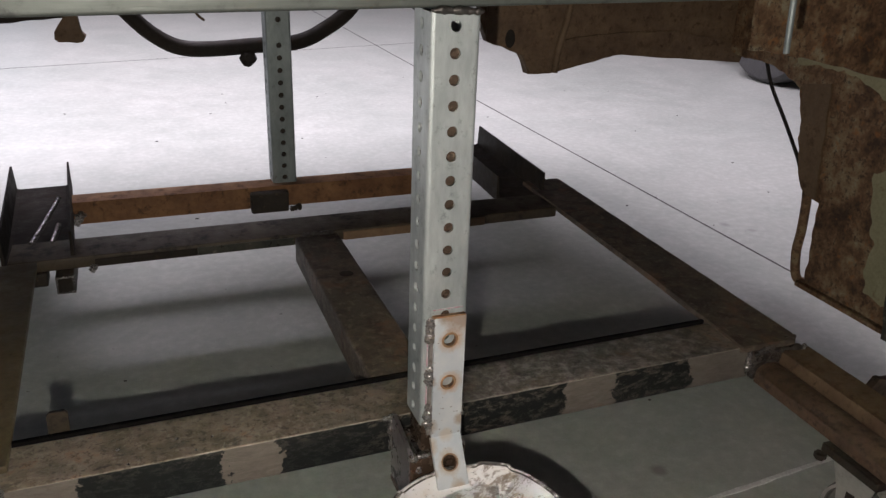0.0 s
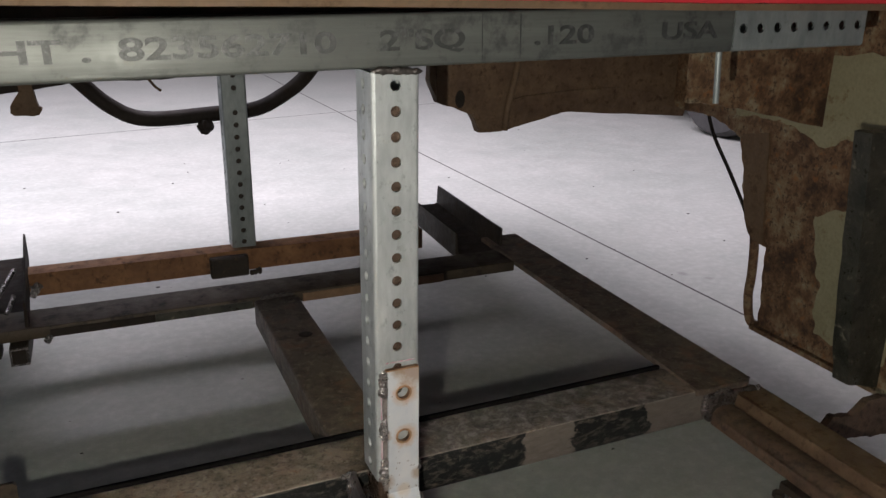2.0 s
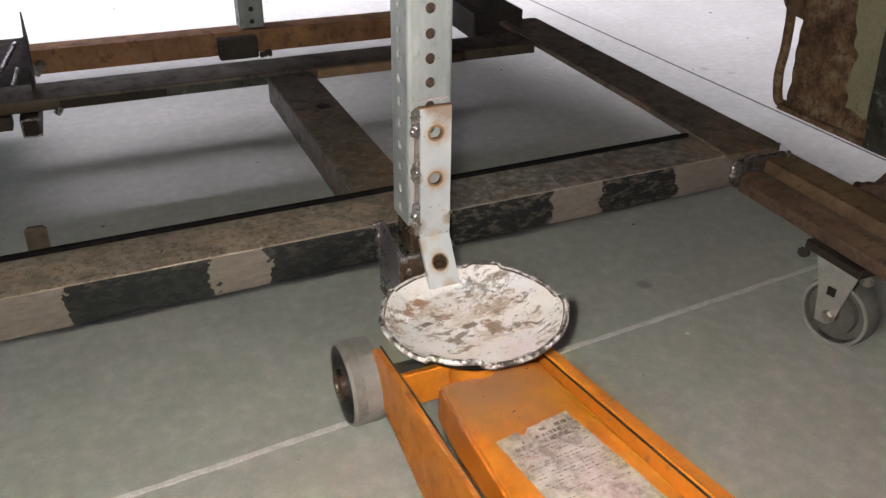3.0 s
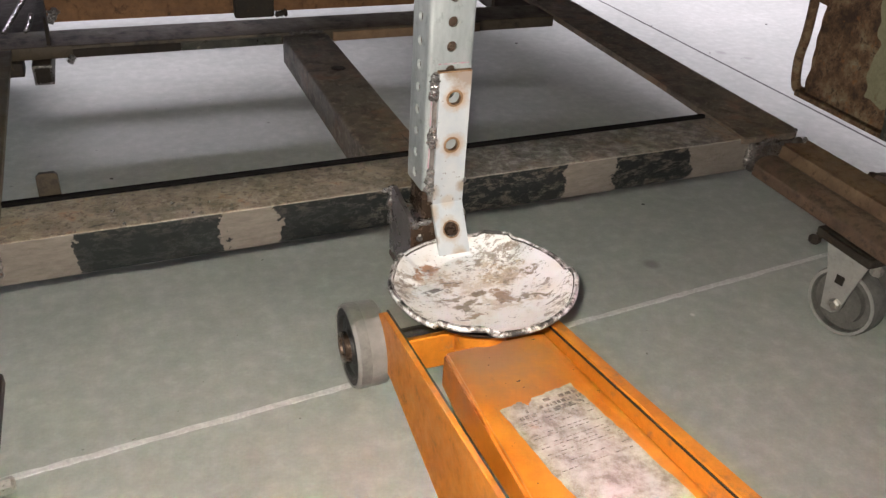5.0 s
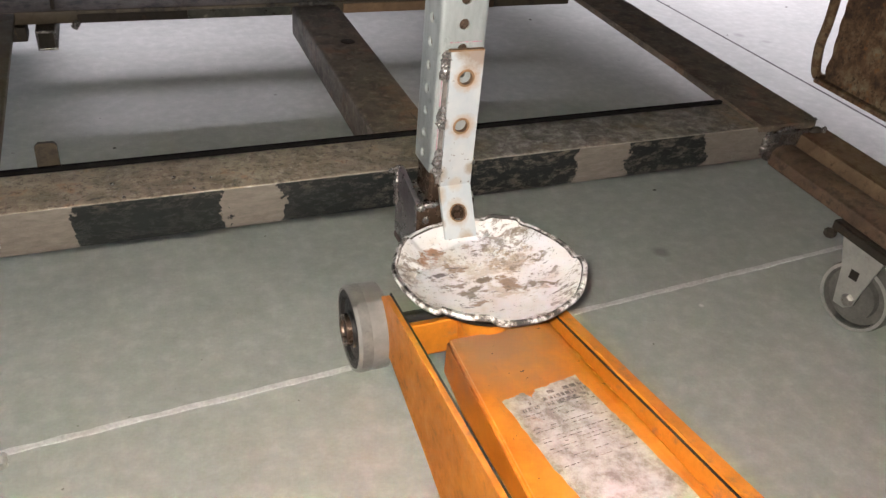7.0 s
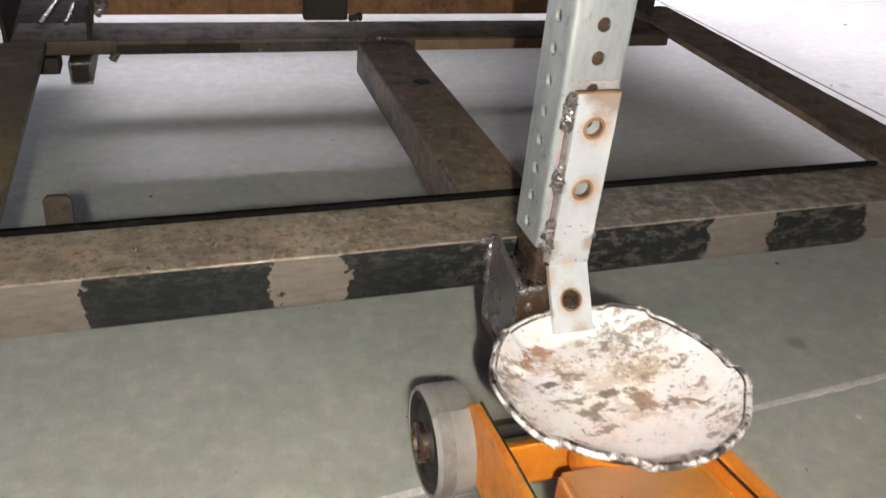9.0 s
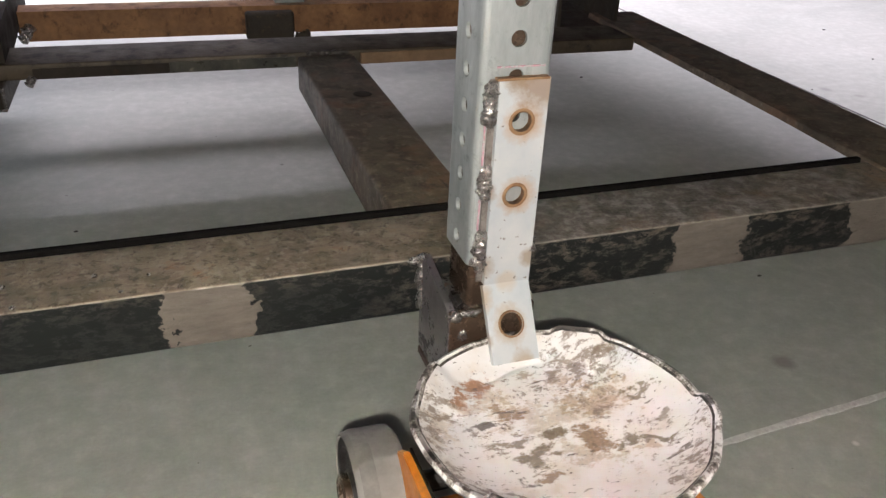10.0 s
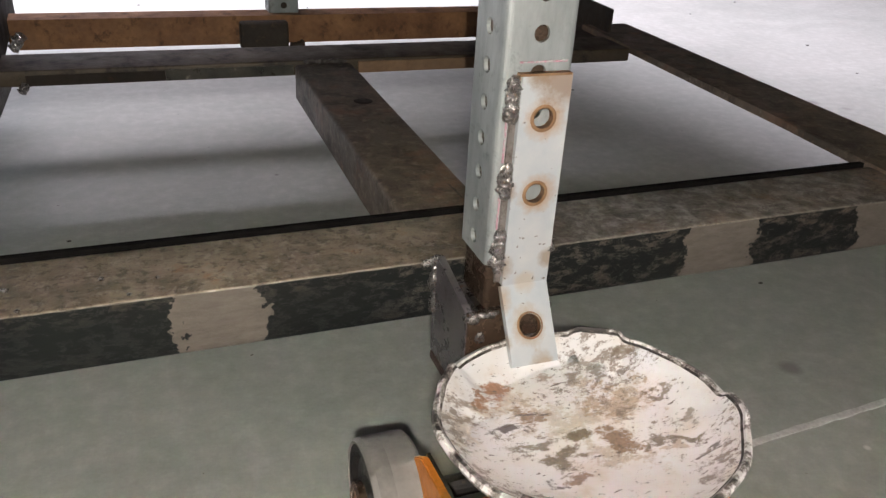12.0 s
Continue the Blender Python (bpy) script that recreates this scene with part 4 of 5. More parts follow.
part("weld_bead", weld_line((-0.0375, 0.0650, 0.150), (-0.0385, 0.0650, 0.200), 0.0052, 4, 41.0), M_WELD, collar, "lumpy shiny weld")
part("bolt", lathe([(0, 0.008), (0.005, 0.0075), (0.007, 0.005), (0.007, 0)], pose(0.0275, 0.012, 0.186, 0, 90, 0), 6), M_BOLT, collar, "zinc bolt head")
# real tube below; drawn on up inside the post to darken its holes
part("inner_tube", box(-0.0222, 0.0222, 0.0042, 0.0478, 0.116, 0.66, 0.004, 3), M_INNER, cart, "brown square inner tube", True)


# castors: the wheel turns in a pressed fork
def castor(at, turn):
    m = pose(*at, 0, 0, turn)
    c = part("castor", box(at[0] - 0.047, at[0] + 0.047, at[1] - 0.045, at[1] + 0.045, 0.134, 0.1475, 0.002), M_DARK, cart, "zinc castor with a worn grey wheel")
    wheel = [(0.010, -0.016), (0.030, -0.016), (0.031, -0.007), (0.041, -0.007), (0.042, -0.015), (0.047, -0.015), (0.049, -0.011), (0.0495, 0), (0.049, 0.011),
             (0.047, 0.015), (0.042, 0.015), (0.041, 0.007), (0.031, 0.007), (0.030, 0.016), (0.010, 0.016)]
    part("wheel", lathe(wheel, m @ pose(0, 0, 0.0495, 0, 90, 0), 40), M_RUBBER, c, "worn grey wheel", True)
    part("rim_ring", lathe([(0.0435, -0.0165), (0.0475, -0.0165), (0.0475, -0.0145), (0.0435, -0.0145), (0.0435, -0.0165)], m @ pose(0, 0, 0.0495, 0, 90, 0), 40), M_CASTOR, c, "pale rim", True)
    for s in (-1, 1):
        cheek = sheet([(-0.030, 0.128), (0.034, 0.128), (0.020, 0.086), (0.012, 0.034), (-0.004, 0.034), (-0.013, 0.042), (-0.022, 0.09)],
                      m @ pose(0.0225 * s, 0.006, 0, 0, 0, 90), 0.003, 0.0, 3)
        part("cheek", cheek, M_CASTOR, c)
    part("slot", sheet([(-0.006, 0.078), (0.006, 0.078), (0.006, 0.091), (-0.006, 0.091)], m @ pose(-0.0256, 0.006, 0, 0, 0, 90), 0.0005, 0.0, 2), M_BLACK, c, "dark slot in the fork")
    part("fork_top", box(-0.026, 0.026, -0.03, 0.035, 0.126, 0.134, 0.003), M_CASTOR, c).matrix_local = Matrix.Identity(4)
    return c, m


def place_fork(c, m):
    """The fork's crown lies at the world's origin as built; lay it over the wheel."""
    for o in c.children:
        if o.name.startswith("fork_top"):
            o.data.transform(Matrix.Translation(-cart.location) @ m @ Matrix.Translation(cart.location))


for at, turn in (((0.551, -0.134, 0), 10), ((-0.508, -0.126, 0), 2)):
    c, m = castor(at, turn)
    place_fork(c, m)
    part("axle_bolt", lathe([(0, 0.011), (0.006, 0.0105), (0.0085, 0.008), (0.0085, 0.0)], m @ pose(-0.0225, 0, 0.0495, 0, -90, 0), 6), M_BOLT, c, "zinc axle nut")
    part("axle_bolt", lathe([(0, 0.017), (0.006, 0.0165), (0.0085, 0.014), (0.0085, 0.0)], m @ pose(0.0225, 0, 0.0495, 0, 90, 0), 6), M_BOLT, c, "zinc axle nut")
    part("plate_bolt", lathe([(0, 0.010), (0.006, 0.009), (0.008, 0.007), (0.008, 0.0)], m @ pose(-0.04, -0.040, 0.134, 180), 6), M_BOLT, c, "zinc bolt")
    part("plate_bolt", lathe([(0, 0.010), (0.006, 0.009), (0.008, 0.007), (0.008, 0.0)], m @ pose(-0.04, 0.05, 0.132, 180), 6), M_DARK, c, "dark bolt end")

# ------------------------------------------------------------------ near post with its bent bracket
P = 0.0254
Z12 = 0.39
BOTTOM = Z12 - 6.5 * P
post = thing("perforated_post", (0, 0.0254, BOTTOM), "galvanised square perforated steel post with a welded bent bracket", "post", "posts of the cart")
part("tube", perforated_tube(pose(0, 0.0254, BOTTOM), 0.0508, 18), M_GALV, post, "", False)
bracket = bmesh.new()
w = 0.0360
up = pose(0.0047, -0.0055, 0)
holed_plate(bracket, up, w, [(0.210, 0.262, None, 0), (0.262, 0.304, 0.2815, 0.0073), (0.304, 0.318, None, 0), (0.318, 0.3655, 0.3355, 0.0073)], 0.0055)
FOLD = pose(0.0041, -0.0055, 0.210, -33, 0, 0)
holed_plate(bracket, FOLD, w + 0.0008, [(-0.0595, -0.046, None, 0), (-0.046, -0.014, -0.0312, 0.0088), (-0.014, 0.0, None, 0)], 0.0055)
bmesh.ops.remove_doubles(bracket, verts=bracket.verts, dist=3e-5)
tab = part("bracket", bracket, M_TAB, post, "pale zinc plate with three rusty holes")
for z in (0.2815, 0.3355):
    part("rust_ring", lathe([(0.0070, 0.0003), (0.0076, 0.0007), (0.0088, 0.0006), (0.0096, 0.0)], pose(0.0047, -0.0055, z, 90, 0, 0), 24), M_RUSTRING, tab, "brown rust ring")
    part("bore", lathe([(0.0071, 0.0004), (0.0071, -0.0053)], pose(0.0047, -0.0055, z, 90, 0, 0), 24), M_BORE, tab, "dark rusty inside of the hole", True)
part("rust_ring", lathe([(0.0089, 0.0006), (0.0099, 0.0007), (0.0104, 0.0)], FOLD @ pose(0, 0, -0.0312, 90, 0, 0), 24), M_RUSTRING, tab, "brown rust ring")
part("bore", lathe([(0.0086, 0.0004), (0.0086, -0.0053)], FOLD @ pose(0, 0, -0.0312, 90, 0, 0), 24), M_BORE, tab, "dark rusty inside of the hole", True)
part("rust_edge", box(-0.0150, 0.0220, -0.0058, -0.0002, 0.3642, 0.3659, 0.0003), M_RUSTRING, tab, "rusty heat-marked top edge")
for k, (z, long) in enumerate(((0.349, 0.011), (0.291, 0.009), (0.236, 0.013))):
    bead = weld_line((-0.0172, -0.0012, z - long), (-0.0168, -0.0018, z + long), 0.0050, 3, 60 + 9 * k)
    for n in range(5):
        f = n / 4 * 2 - 1
        blob((-0.0172 + 0.0012 * math.sin(3.1 * n + k), -0.0022, z + long * f), 0.0048 + 0.0007 * math.cos(2.3 * n + 1.7 * k), 3.1 * k + 1.9 * n, bead, (1.10, 0.62, 1.05))
    part("weld_bead", bead, M_WELD, tab, "shiny lumpy grey weld", True)
part("heat_seam", box(-0.0182, -0.0132, -0.0018, 0.0006, 0.211, 0.3645, 0.0006), M_SEAM, tab, "dark heat-stained seam beside the plate")
for z0, z1 in ((0.254, 0.278), (0.304, 0.336)):
    part("chalk_line", box(-0.0204, -0.0190, -0.0009, 0.0002, z0, z1), M_CHALK, post, "pink chalk mark")
part("chalk_line", box(-0.014, 0.020, -0.0008, 0.0002, 0.3715, 0.3727), M_CHALK, post, "pink chalk mark")
part("weld_bead", weld_line((0.0235, -0.003, 0.232), (0.0235, -0.003, 0.246), 0.003, 3, 95), M_WELD, tab)

post.location.z += 0.004

# ------------------------------------------------------------------ far post
fpost = thing("perforated_post", (-0.006, 0.970, 0.213), "dull galvanised perforated steel post on a rusty bar", "post", "posts of the cart")
# unseen core, added so the far post's holes look dark inside
part("inner_tube", box(-0.028, 0.016, 0.948, 0.992, 0.2155, 0.70, 0.003), M_DARK, fpost, "dark core added to blacken the holes of the post")
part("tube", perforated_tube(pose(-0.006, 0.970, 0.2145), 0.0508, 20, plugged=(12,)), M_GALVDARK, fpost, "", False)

# ------------------------------------------------------------------ top tube across the near post
TURN = -0.8
beam = thing("cross_tube", (0, 0.0254, 0.716), "shiny square steel tube with stencilled lettering", "steel tube")
mt = pose(0, 0.0254, 0.7155, 0, -0.9, TURN)
me_tube = box(-0.95, 0.41, -0.0254, 0.0254, -0.0254, 0.0254, 0.0035, 3)
bmesh.ops.transform(me_tube, verts=me_tube.verts, matrix=mt)
tube = part("tube", me_tube, M_TUBE, beam, "", True)
mf = mt @ pose(0, -0.0257, 0, 90, 0, 0)
for text, x in (("HT .", -0.345), ("823562710", -0.247), ("2\"SQ", -0.016), (".120", 0.150), ("USA", 0.308)):
    lettering("stencil", text, 0.026, mf @ pose(x, -0.0085, 0) @ Matrix.Diagonal((1.62, 1.0, 1, 1)), M_INK, tube)
for x in (0.092, 0.135):
    seam = box(x - 0.0006, x + 0.0006, -0.0260, -0.0250, -0.0215, 0.0225)
    bmesh.ops.transform(seam, verts=seam.verts, matrix=mt)
    part("scribe_line", seam, M_INK, tube, "thin dark scribed line")
part("insert", perforated_tube(mt @ pose(0.4105, 0, 0, 0, 90, 0), 0.0508, 8), M_GALVDARK, beam, "galvanised perforated sliding insert")
part("pin", lathe([(0, -0.034), (0.0036, -0.034), (0.0036, 0.083), (0.008, 0.083), (0.008, 0.089), (0, 0.089)], mt @ pose(0.404, -0.012, -0.052, 0, -3, 0), 14), M_GALVDARK, beam, "dull zinc bolt through the tube", True)
part("weld_bead", weld_line((-0.026, -0.002, 0.6885), (0.027, -0.002, 0.6865), 0.0040, 5, 130, (1, 0.8, 0.7)), M_DARKWELD, beam, "shiny lumpy weld")
solid("cross_tube", box(-0.9, 0.9, 0.945, 0.995, 0.7235, 0.773, 0.003), M_DARK, "dark square steel tube on the far post", "steel tube")

# ------------------------------------------------------------------ floor jack
jack = thing("floor_jack", (0.0, -0.044, 0), "orange trolley jack with a chipped white saucer and grey rollers", "floor jack")


def side_plate(x_front, x_back):
    """One tapered side of the frame, its top edge rising to the back."""
    prof = [(-0.02, 0.040), (-0.02, 0.085), (-0.055, 0.113), (-0.12, 0.121), (-0.58, 0.176), (-0.58, 0.012), (-0.26, 0.018), (-0.09, 0.045)]
    bm = bmesh.new()
    rows = []
    for off in (-0.003, 0.003):
        rows.append([bm.verts.new((x_front + (x_back - x_front) * (-y) / 0.58 + off, y, z)) for y, z in prof])
    n = len(prof)
    for i in range(n):
        j = (i + 1) % n
        bm.faces.new((rows[0][i], rows[0][j], rows[1][j], rows[1][i]))
    bm.faces.new(rows[0])
    bm.faces.new(rows[1][::-1])
    bmesh.ops.bevel(bm, geom=list(bm.edges), offset=0.001, segments=2, affect="EDGES")
    return part("side_plate", bm, M_ORANGE, jack, "orange scuffed side plate")


left = side_plate(-0.084, -0.092)
right = side_plate(0.080, 0.108)
fl = slab([(0.0725, -0.11), (0.084, -0.11), (0.1115, -0.56), (0.0940, -0.56)], 0.0, 0.003, 0.0008)
for v in fl.verts:
    v.co.z += 0.1195 + 0.1195 * (-v.co.y - 0.11)
part("top_flange", fl, M_ORANGE, right)
# black strips stand in for the dark gaps beside the plates
for plate, edge_line in ((right, [(0.0709, -0.11), (0.0722, -0.11), (0.0937, -0.56), (0.0922, -0.56)]), (left, [(-0.0812, -0.05), (-0.0790, -0.05), (-0.0858, -0.56), (-0.0886, -0.56)])):
    seam = slab(edge_line, 0.0, 0.0025, 0.0002)
    for v in seam.verts:
        v.co.z += (0.1185 if plate is right else 0.1165) + 0.1195 * (-v.co.y - 0.11)
    part("seam", seam, M_HUB, plate, "black strip painted in for the dark gap along the plate")

roller = [(0.0465, -0.0165), (0.0470, -0.0200), (0.0485, -0.0200), (0.0505, -0.0175), (0.051, -0.009), (0.051, 0.010), (0.0505, 0.017), (0.047, 0.020), (0.010, 0.020)]
face = [(0.010, -0.019), (0.021, -0.019), (0.023, -0.013), (0.036, -0.013), (0.039, -0.0185), (0.0462, -0.0190), (0.0466, -0.0165)]
for s, x in ((-1, -0.102), (1, 0.108)):
    wm = pose(x, -0.028, 0.051, 0, 90, 0) @ (Matrix.Identity(4) if s < 0 else pose(0, 0, 0, 180))
    wheel = part("roller", lathe(roller, wm, 64), M_TREAD, jack, "worn grey steel roller", True)
    part("hub", lathe([(0.0, -0.023), (0.008, -0.023), (0.010, -0.020), (0.017, -0.0195), (0.019, -0.0155), (0.036, -0.0145), (0.0365, -0.0125)], wm, 40), M_HUB, wheel, "black hub with a bright nut", True)
    part("wheel_face", lathe(face, wm, 48), M_HUB, wheel, "dark greasy wheel face", True)
    part("axle_end", lathe([(0, -0.019), (0.0115, -0.019), (0.0130, -0.0250), (0.0165, -0.0262), (0.0190, -0.0245), (0.0190, -0.0150)], wm, 40), M_INNER, wheel, "brown hollow axle end", True)
part("axle", lathe([(0.009, -0.10), (0.009, 0.10)], pose(0, -0.028, 0.051, 0, 90, 0), 16), M_HUB, jack, "dark axle bar")
part("cross_plate", box(-0.081, 0.078, -0.098, -0.090, 0.055, 0.100, 0.0015), M_ORANGE, jack)

# lifting arm: a box that widens to the back, its top plain but for the label
ab = bmesh.new()
rings = []
for y, xl, xr, xs, zt, zb in ((-0.135, -0.046, 0.064, 0.0775, 0.109, 0.062), (-0.58, -0.073, 0.087, 0.0990, 0.150, 0.058)):
    rings.append([ab.verts.new(p) for p in ((xl, y, zb), (xs, y, zb), (xs, y, zt - 0.004), (xr, y, zt), (xl, y, zt))])
for i in range(5):
    ab.faces.new((rings[0][i], rings[0][(i + 1) % 5], rings[1][(i + 1) % 5], rings[1][i]))
ab.faces.new(rings[0])
ab.faces.new(rings[1][::-1])
bmesh.ops.bevel(ab, geom=list(ab.edges), offset=0.004, segments=3, affect="EDGES")
lift = part("lifting_arm", ab, M_LIFT, jack, "orange pressed lifting arm", True)
slope = math.degrees(math.atan2(0.041, 0.445))
lm = pose(0.007, -0.135, 0.1092, -slope, 0, 0) @ pose(0, 0, 0, 0, 0, 5)
lab = bmesh.new()
edge = []
random.seed(5)
corners = [(-0.049, -0.107), (-0.024, -0.103), (-0.020, -0.113), (-0.012, -0.104), (0.038, -0.100), (0.040, -0.18), (0.043, -0.29), (-0.046, -0.30), (-0.050, -0.20)]
for i, p in enumerate(corners):
    q = corners[(i + 1) % len(corners)]
    for k in range(10):
        f = k / 10
        edge.append((p[0] + (q[0] - p[0]) * f + random.uniform(-0.001, 0.001), p[1] + (q[1] - p[1]) * f + random.uniform(-0.001, 0.001)))
lo = [lab.verts.new(lm @ Vector((x, y, -0.0003))) for x, y in edge]
hi = [lab.verts.new(lm @ Vector((x, y, 0.0006))) for x, y in edge]
for i in range(len(edge)):
    lab.faces.new((lo[i], lo[(i + 1) % len(edge)], hi[(i + 1) % len(edge)], hi[i]))
lab.faces.new(hi)
label = part("label", lab, M_LABEL, lift, "torn grey paper label with faded print")
bars = bmesh.new()
y = -0.112
bmesh.ops.create_grid(bars, x_segments=1, y_segments=1, size=0.5, matrix=lm @ Matrix.Translation((0.016, -0.1275, 0.0009)) @ Matrix.Diagonal((0.034, 0.0060, 1, 1)))
while y > -0.205:
    h = 0.0045 if y > -0.13 else 0.0011
    x = -0.043 if y < -0.118 else -0.008
    while x < 0.034:
        run = random.uniform(0.003, 0.010)
        if random.random() < 0.62:
            bmesh.ops.create_grid(bars, x_segments=1, y_segments=1, size=0.5,
                                  matrix=lm @ Matrix.Translation((x + run / 2, y, 0.0009)) @ Matrix.Diagonal((run * 0.75, h, 1, 1)))
        x += run
    y -= 0.0075 if y > -0.13 else random.choice((0.0045, 0.0045, 0.009))
part("print", bars, M_PRINT, label, "faded rows of print")

# saucer: a shallow bowl with a dark groove inside a rolled lip that steps up and down
sm = pose(0.005, -0.111, 0.176, -3, -1.5, 0) @ Matrix.Scale(0.957, 4)


def step(a):
    """Height of the stepped rim round the saucer."""
    d = math.degrees(a) % 360
    out = 0.0
    for c0, half in ((57, 11), (140, 9), (234, 16), (342, 9)):
        gap = abs((d - c0 + 180) % 360 - 180)
        out += 0.0055 * max(0.0, min(1.0, (half - gap) / 3 + 0.5))
    return out


def dent(a, j):
    v = Vector((math.cos(a) * 2.6, math.sin(a) * 2.6, 1.2))
    return noise.noise(v) * 0.0026, noise.noise(v * 1.7 + Vector((4, 4, 4))) * 0.0012 + step(a)


def bowl_dent(a, j):
    v = Vector((math.cos(a) * 2.6, math.sin(a) * 2.6, 1.2))
    k = min(1.0, j / 5)
    dr, dz = dent(a, j)
    return dr * k, dz * k * k + noise.noise(Vector((math.cos(a) * j * 1.3, math.sin(a) * j * 1.3, 2))) * 0.0008 * (1 - k)


bowl = lathe([(0.0, -0.0195), (0.030, -0.0195), (0.058, -0.0185), (0.074, -0.015), (0.087, -0.0085), (0.0983, -0.0002)], sm, 128, None, bowl_dent)
saucer = part("saucer", bowl, M_SAUCER, jack, "chipped white saucer pad with brown scars", True)
part("groove", lathe([(0.0980, -0.0004), (0.0987, 0.0006), (0.0994, 0.0012)], sm, 128, None, dent), M_GROOVE, saucer, "dark groove inside the rim", True)
part("rim", lathe([(0.0993, 0.0010), (0.1008, 0.0026), (0.1034, 0.0020), (0.1048, -0.0008), (0.1040, -0.0035), (0.1005, -0.0062), (0.094, -0.0080)], sm, 128, None, dent), M_RIM, saucer, "white chipped rolled rim", True)
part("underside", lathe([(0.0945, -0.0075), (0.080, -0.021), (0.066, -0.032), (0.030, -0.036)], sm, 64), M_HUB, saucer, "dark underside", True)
part("stem", lathe([(0.030, -0.095), (0.030, -0.042)], sm, 24), M_ORANGE, jack, "orange saucer stem", True)
for s, x in ((-1, -0.102), (1, 0.108)):
    part("roller_band", lathe([(0.0511, -0.016), (0.05135, -0.013), (0.05135, -0.006), (0.0511, -0.004)], pose(x, -0.028, 0.051, 0, 90, 0) @ (Matrix.Identity(4) if s < 0 else pose(0, 0, 0, 180)), 64), M_BAND, jack, "worn band round the roller", True)

# ------------------------------------------------------------------ car body above the cart
car = thing("car_body", (0.2, 0.7, 0.79), "stripped car body shell, red outside and rusted beneath", "car body")
sill_pts = [(-2.3, 0.765), (-0.9, 0.754), (-0.2, 0.753), (0.35, 0.751), (0.7, 0.748), (1.0, 0.750), (0.9, 1.26), (0.2, 1.285), (-1.2, 1.285), (-2.3, 1.25)]
part("sill_panel", sheet(sill_pts, pose(0, -0.035, 0, 0, 0, -3), 0.012, 0.003, 14, 2.0), M_RED, car, "dented red painted sill")
part("sill_edge", sheet([(-2.3, 0.759), (0.7, 0.743), (1.0, 0.744), (1.0, 0.751), (0.7, 0.750), (-2.3, 0.766)], pose(0, -0.038, 0, 0, 0, -3), 0.018, 0.002, 16, 6.0), M_RUSTPAN, car, "bare rusty flange")
# pan, far side and upper shell are unseen, sized to shade the floor
PAN = box(-2.3, 0.85, 0.02, 1.13, 0.80, 0.83)
box(-2.3, 0.72, 1.33, 1.68, 0.80, 0.83, bm=PAN)
box(-2.3, -0.60, 1.13, 1.33, 0.80, 0.83, bm=PAN)
box(0.0, 0.72, 1.13, 1.33, 0.80, 0.83, bm=PAN)
# added black strip keeps the gap above the tube dark
part("gap_darkener", box(-2.3, 0.74, 0.10, 0.13, 0.70, 0.80, 0.002), M_BLACK, car, "black strip added to darken the gap behind the tube")
part("floor_pan", PAN, M_BLACK, car, "unseen black floor pan, slotted to let a band of light through")
part("far_side", box(-2.3, 0.72, 1.68, 1.71, 0.79, 1.30), M_BLACK, car, "unseen dark far body side, added to block light")
crown = [(0.0, 1.255), (0.02, 1.29), (0.08, 1.315), (0.30, 1.335), (0.70, 1.345), (1.10, 1.34)]
crown += [(y + 0.002, z - 0.012) for y, z in crown[::-1]]
part("upper_shell", extrude(crown, pose(0.72, 0, 0, 0, 0, 90), 3.02), M_RED, car, "unseen red upper shell, added to shade the cart")
part("crossmember", sheet([(0.30, 0.56), (0.37, 0.535), (0.385, 0.50), (0.43, 0.50), (0.57, 0.53), (0.86, 0.507), (0.87, 0.53), (1.0, 0.53), (1.0, 0.80), (0.29, 0.80), (0.285, 0.60)],
                          pose(0, 0.60, 0), 0.02, 0.0025, 10, 9.0), M_CROSS, car, "brown rusted crossmember")
part("crossmember_end", sheet([(0.297, 0.562), (0.37, 0.537), (0.387, 0.503), (0.428, 0.502), (0.436, 0.56), (0.452, 0.62), (0.465, 0.78), (0.295, 0.78)], pose(0, 0.596, 0), 0.004, 0.0015, 10, 71.0), M_CROSS, car, "smooth brown end plate of the crossmember")
part("plate_hole", lathe([(0, 0.0012), (0.011, 0.001), (0.013, 0)], pose(0.343, 0.596, 0.565, 90) @ Matrix.Diagonal((0.75, 1.25, 1, 1)), 20), M_BLACK, car, "dark oval hole")
part("fold", pipe([(0.436, 0.594, 0.503), (0.440, 0.592, 0.545), (0.452, 0.592, 0.595), (0.462, 0.592, 0.66), (0.47, 0.594, 0.76)], 0.006), M_RUSTPAN, car, "raised fold in the sheet", True)
part("lower_band", sheet([(0.445, 0.505), (0.57, 0.532), (0.70, 0.522), (0.858, 0.509), (0.856, 0.522), (0.80, 0.552), (0.70, 0.571), (0.60, 0.572), (0.50, 0.566), (0.448, 0.560)], pose(0, 0.5965, 0), 0.0035, 0.003, 10, 81.0), M_CROSS, car, "smoother olive-brown lower band")
house = sheet([(-0.05, 0.155), (0.292, 0.155), (0.299, 0.19), (0.297, 0.245), (0.305, 0.31), (0.335, 0.318), (0.362, 0.345), (0.40, 0.50), (0.46, 0.52), (0.62, 0.53), (0.62, 0.80), (-0.05, 0.80)],
              pose(0.845, 0, 0, 0, 0, 90), 0.012, 0.008, 12, 13.0)
panel = part("rear_panel", house, M_RUSTBODY, car, "heavily rusted body panel with primer patches")
part("primer_patch", sheet([(0.03, 0.195), (0.165, 0.192), (0.180, 0.24), (0.172, 0.28), (0.195, 0.34), (0.205, 0.40), (0.14, 0.43), (0.03, 0.42)], pose(0.8325, 0, 0, 0, 0, 90), 0.0012, 0.010, 12, 21.0), M_PRIMER, panel, "faded green primer patch")
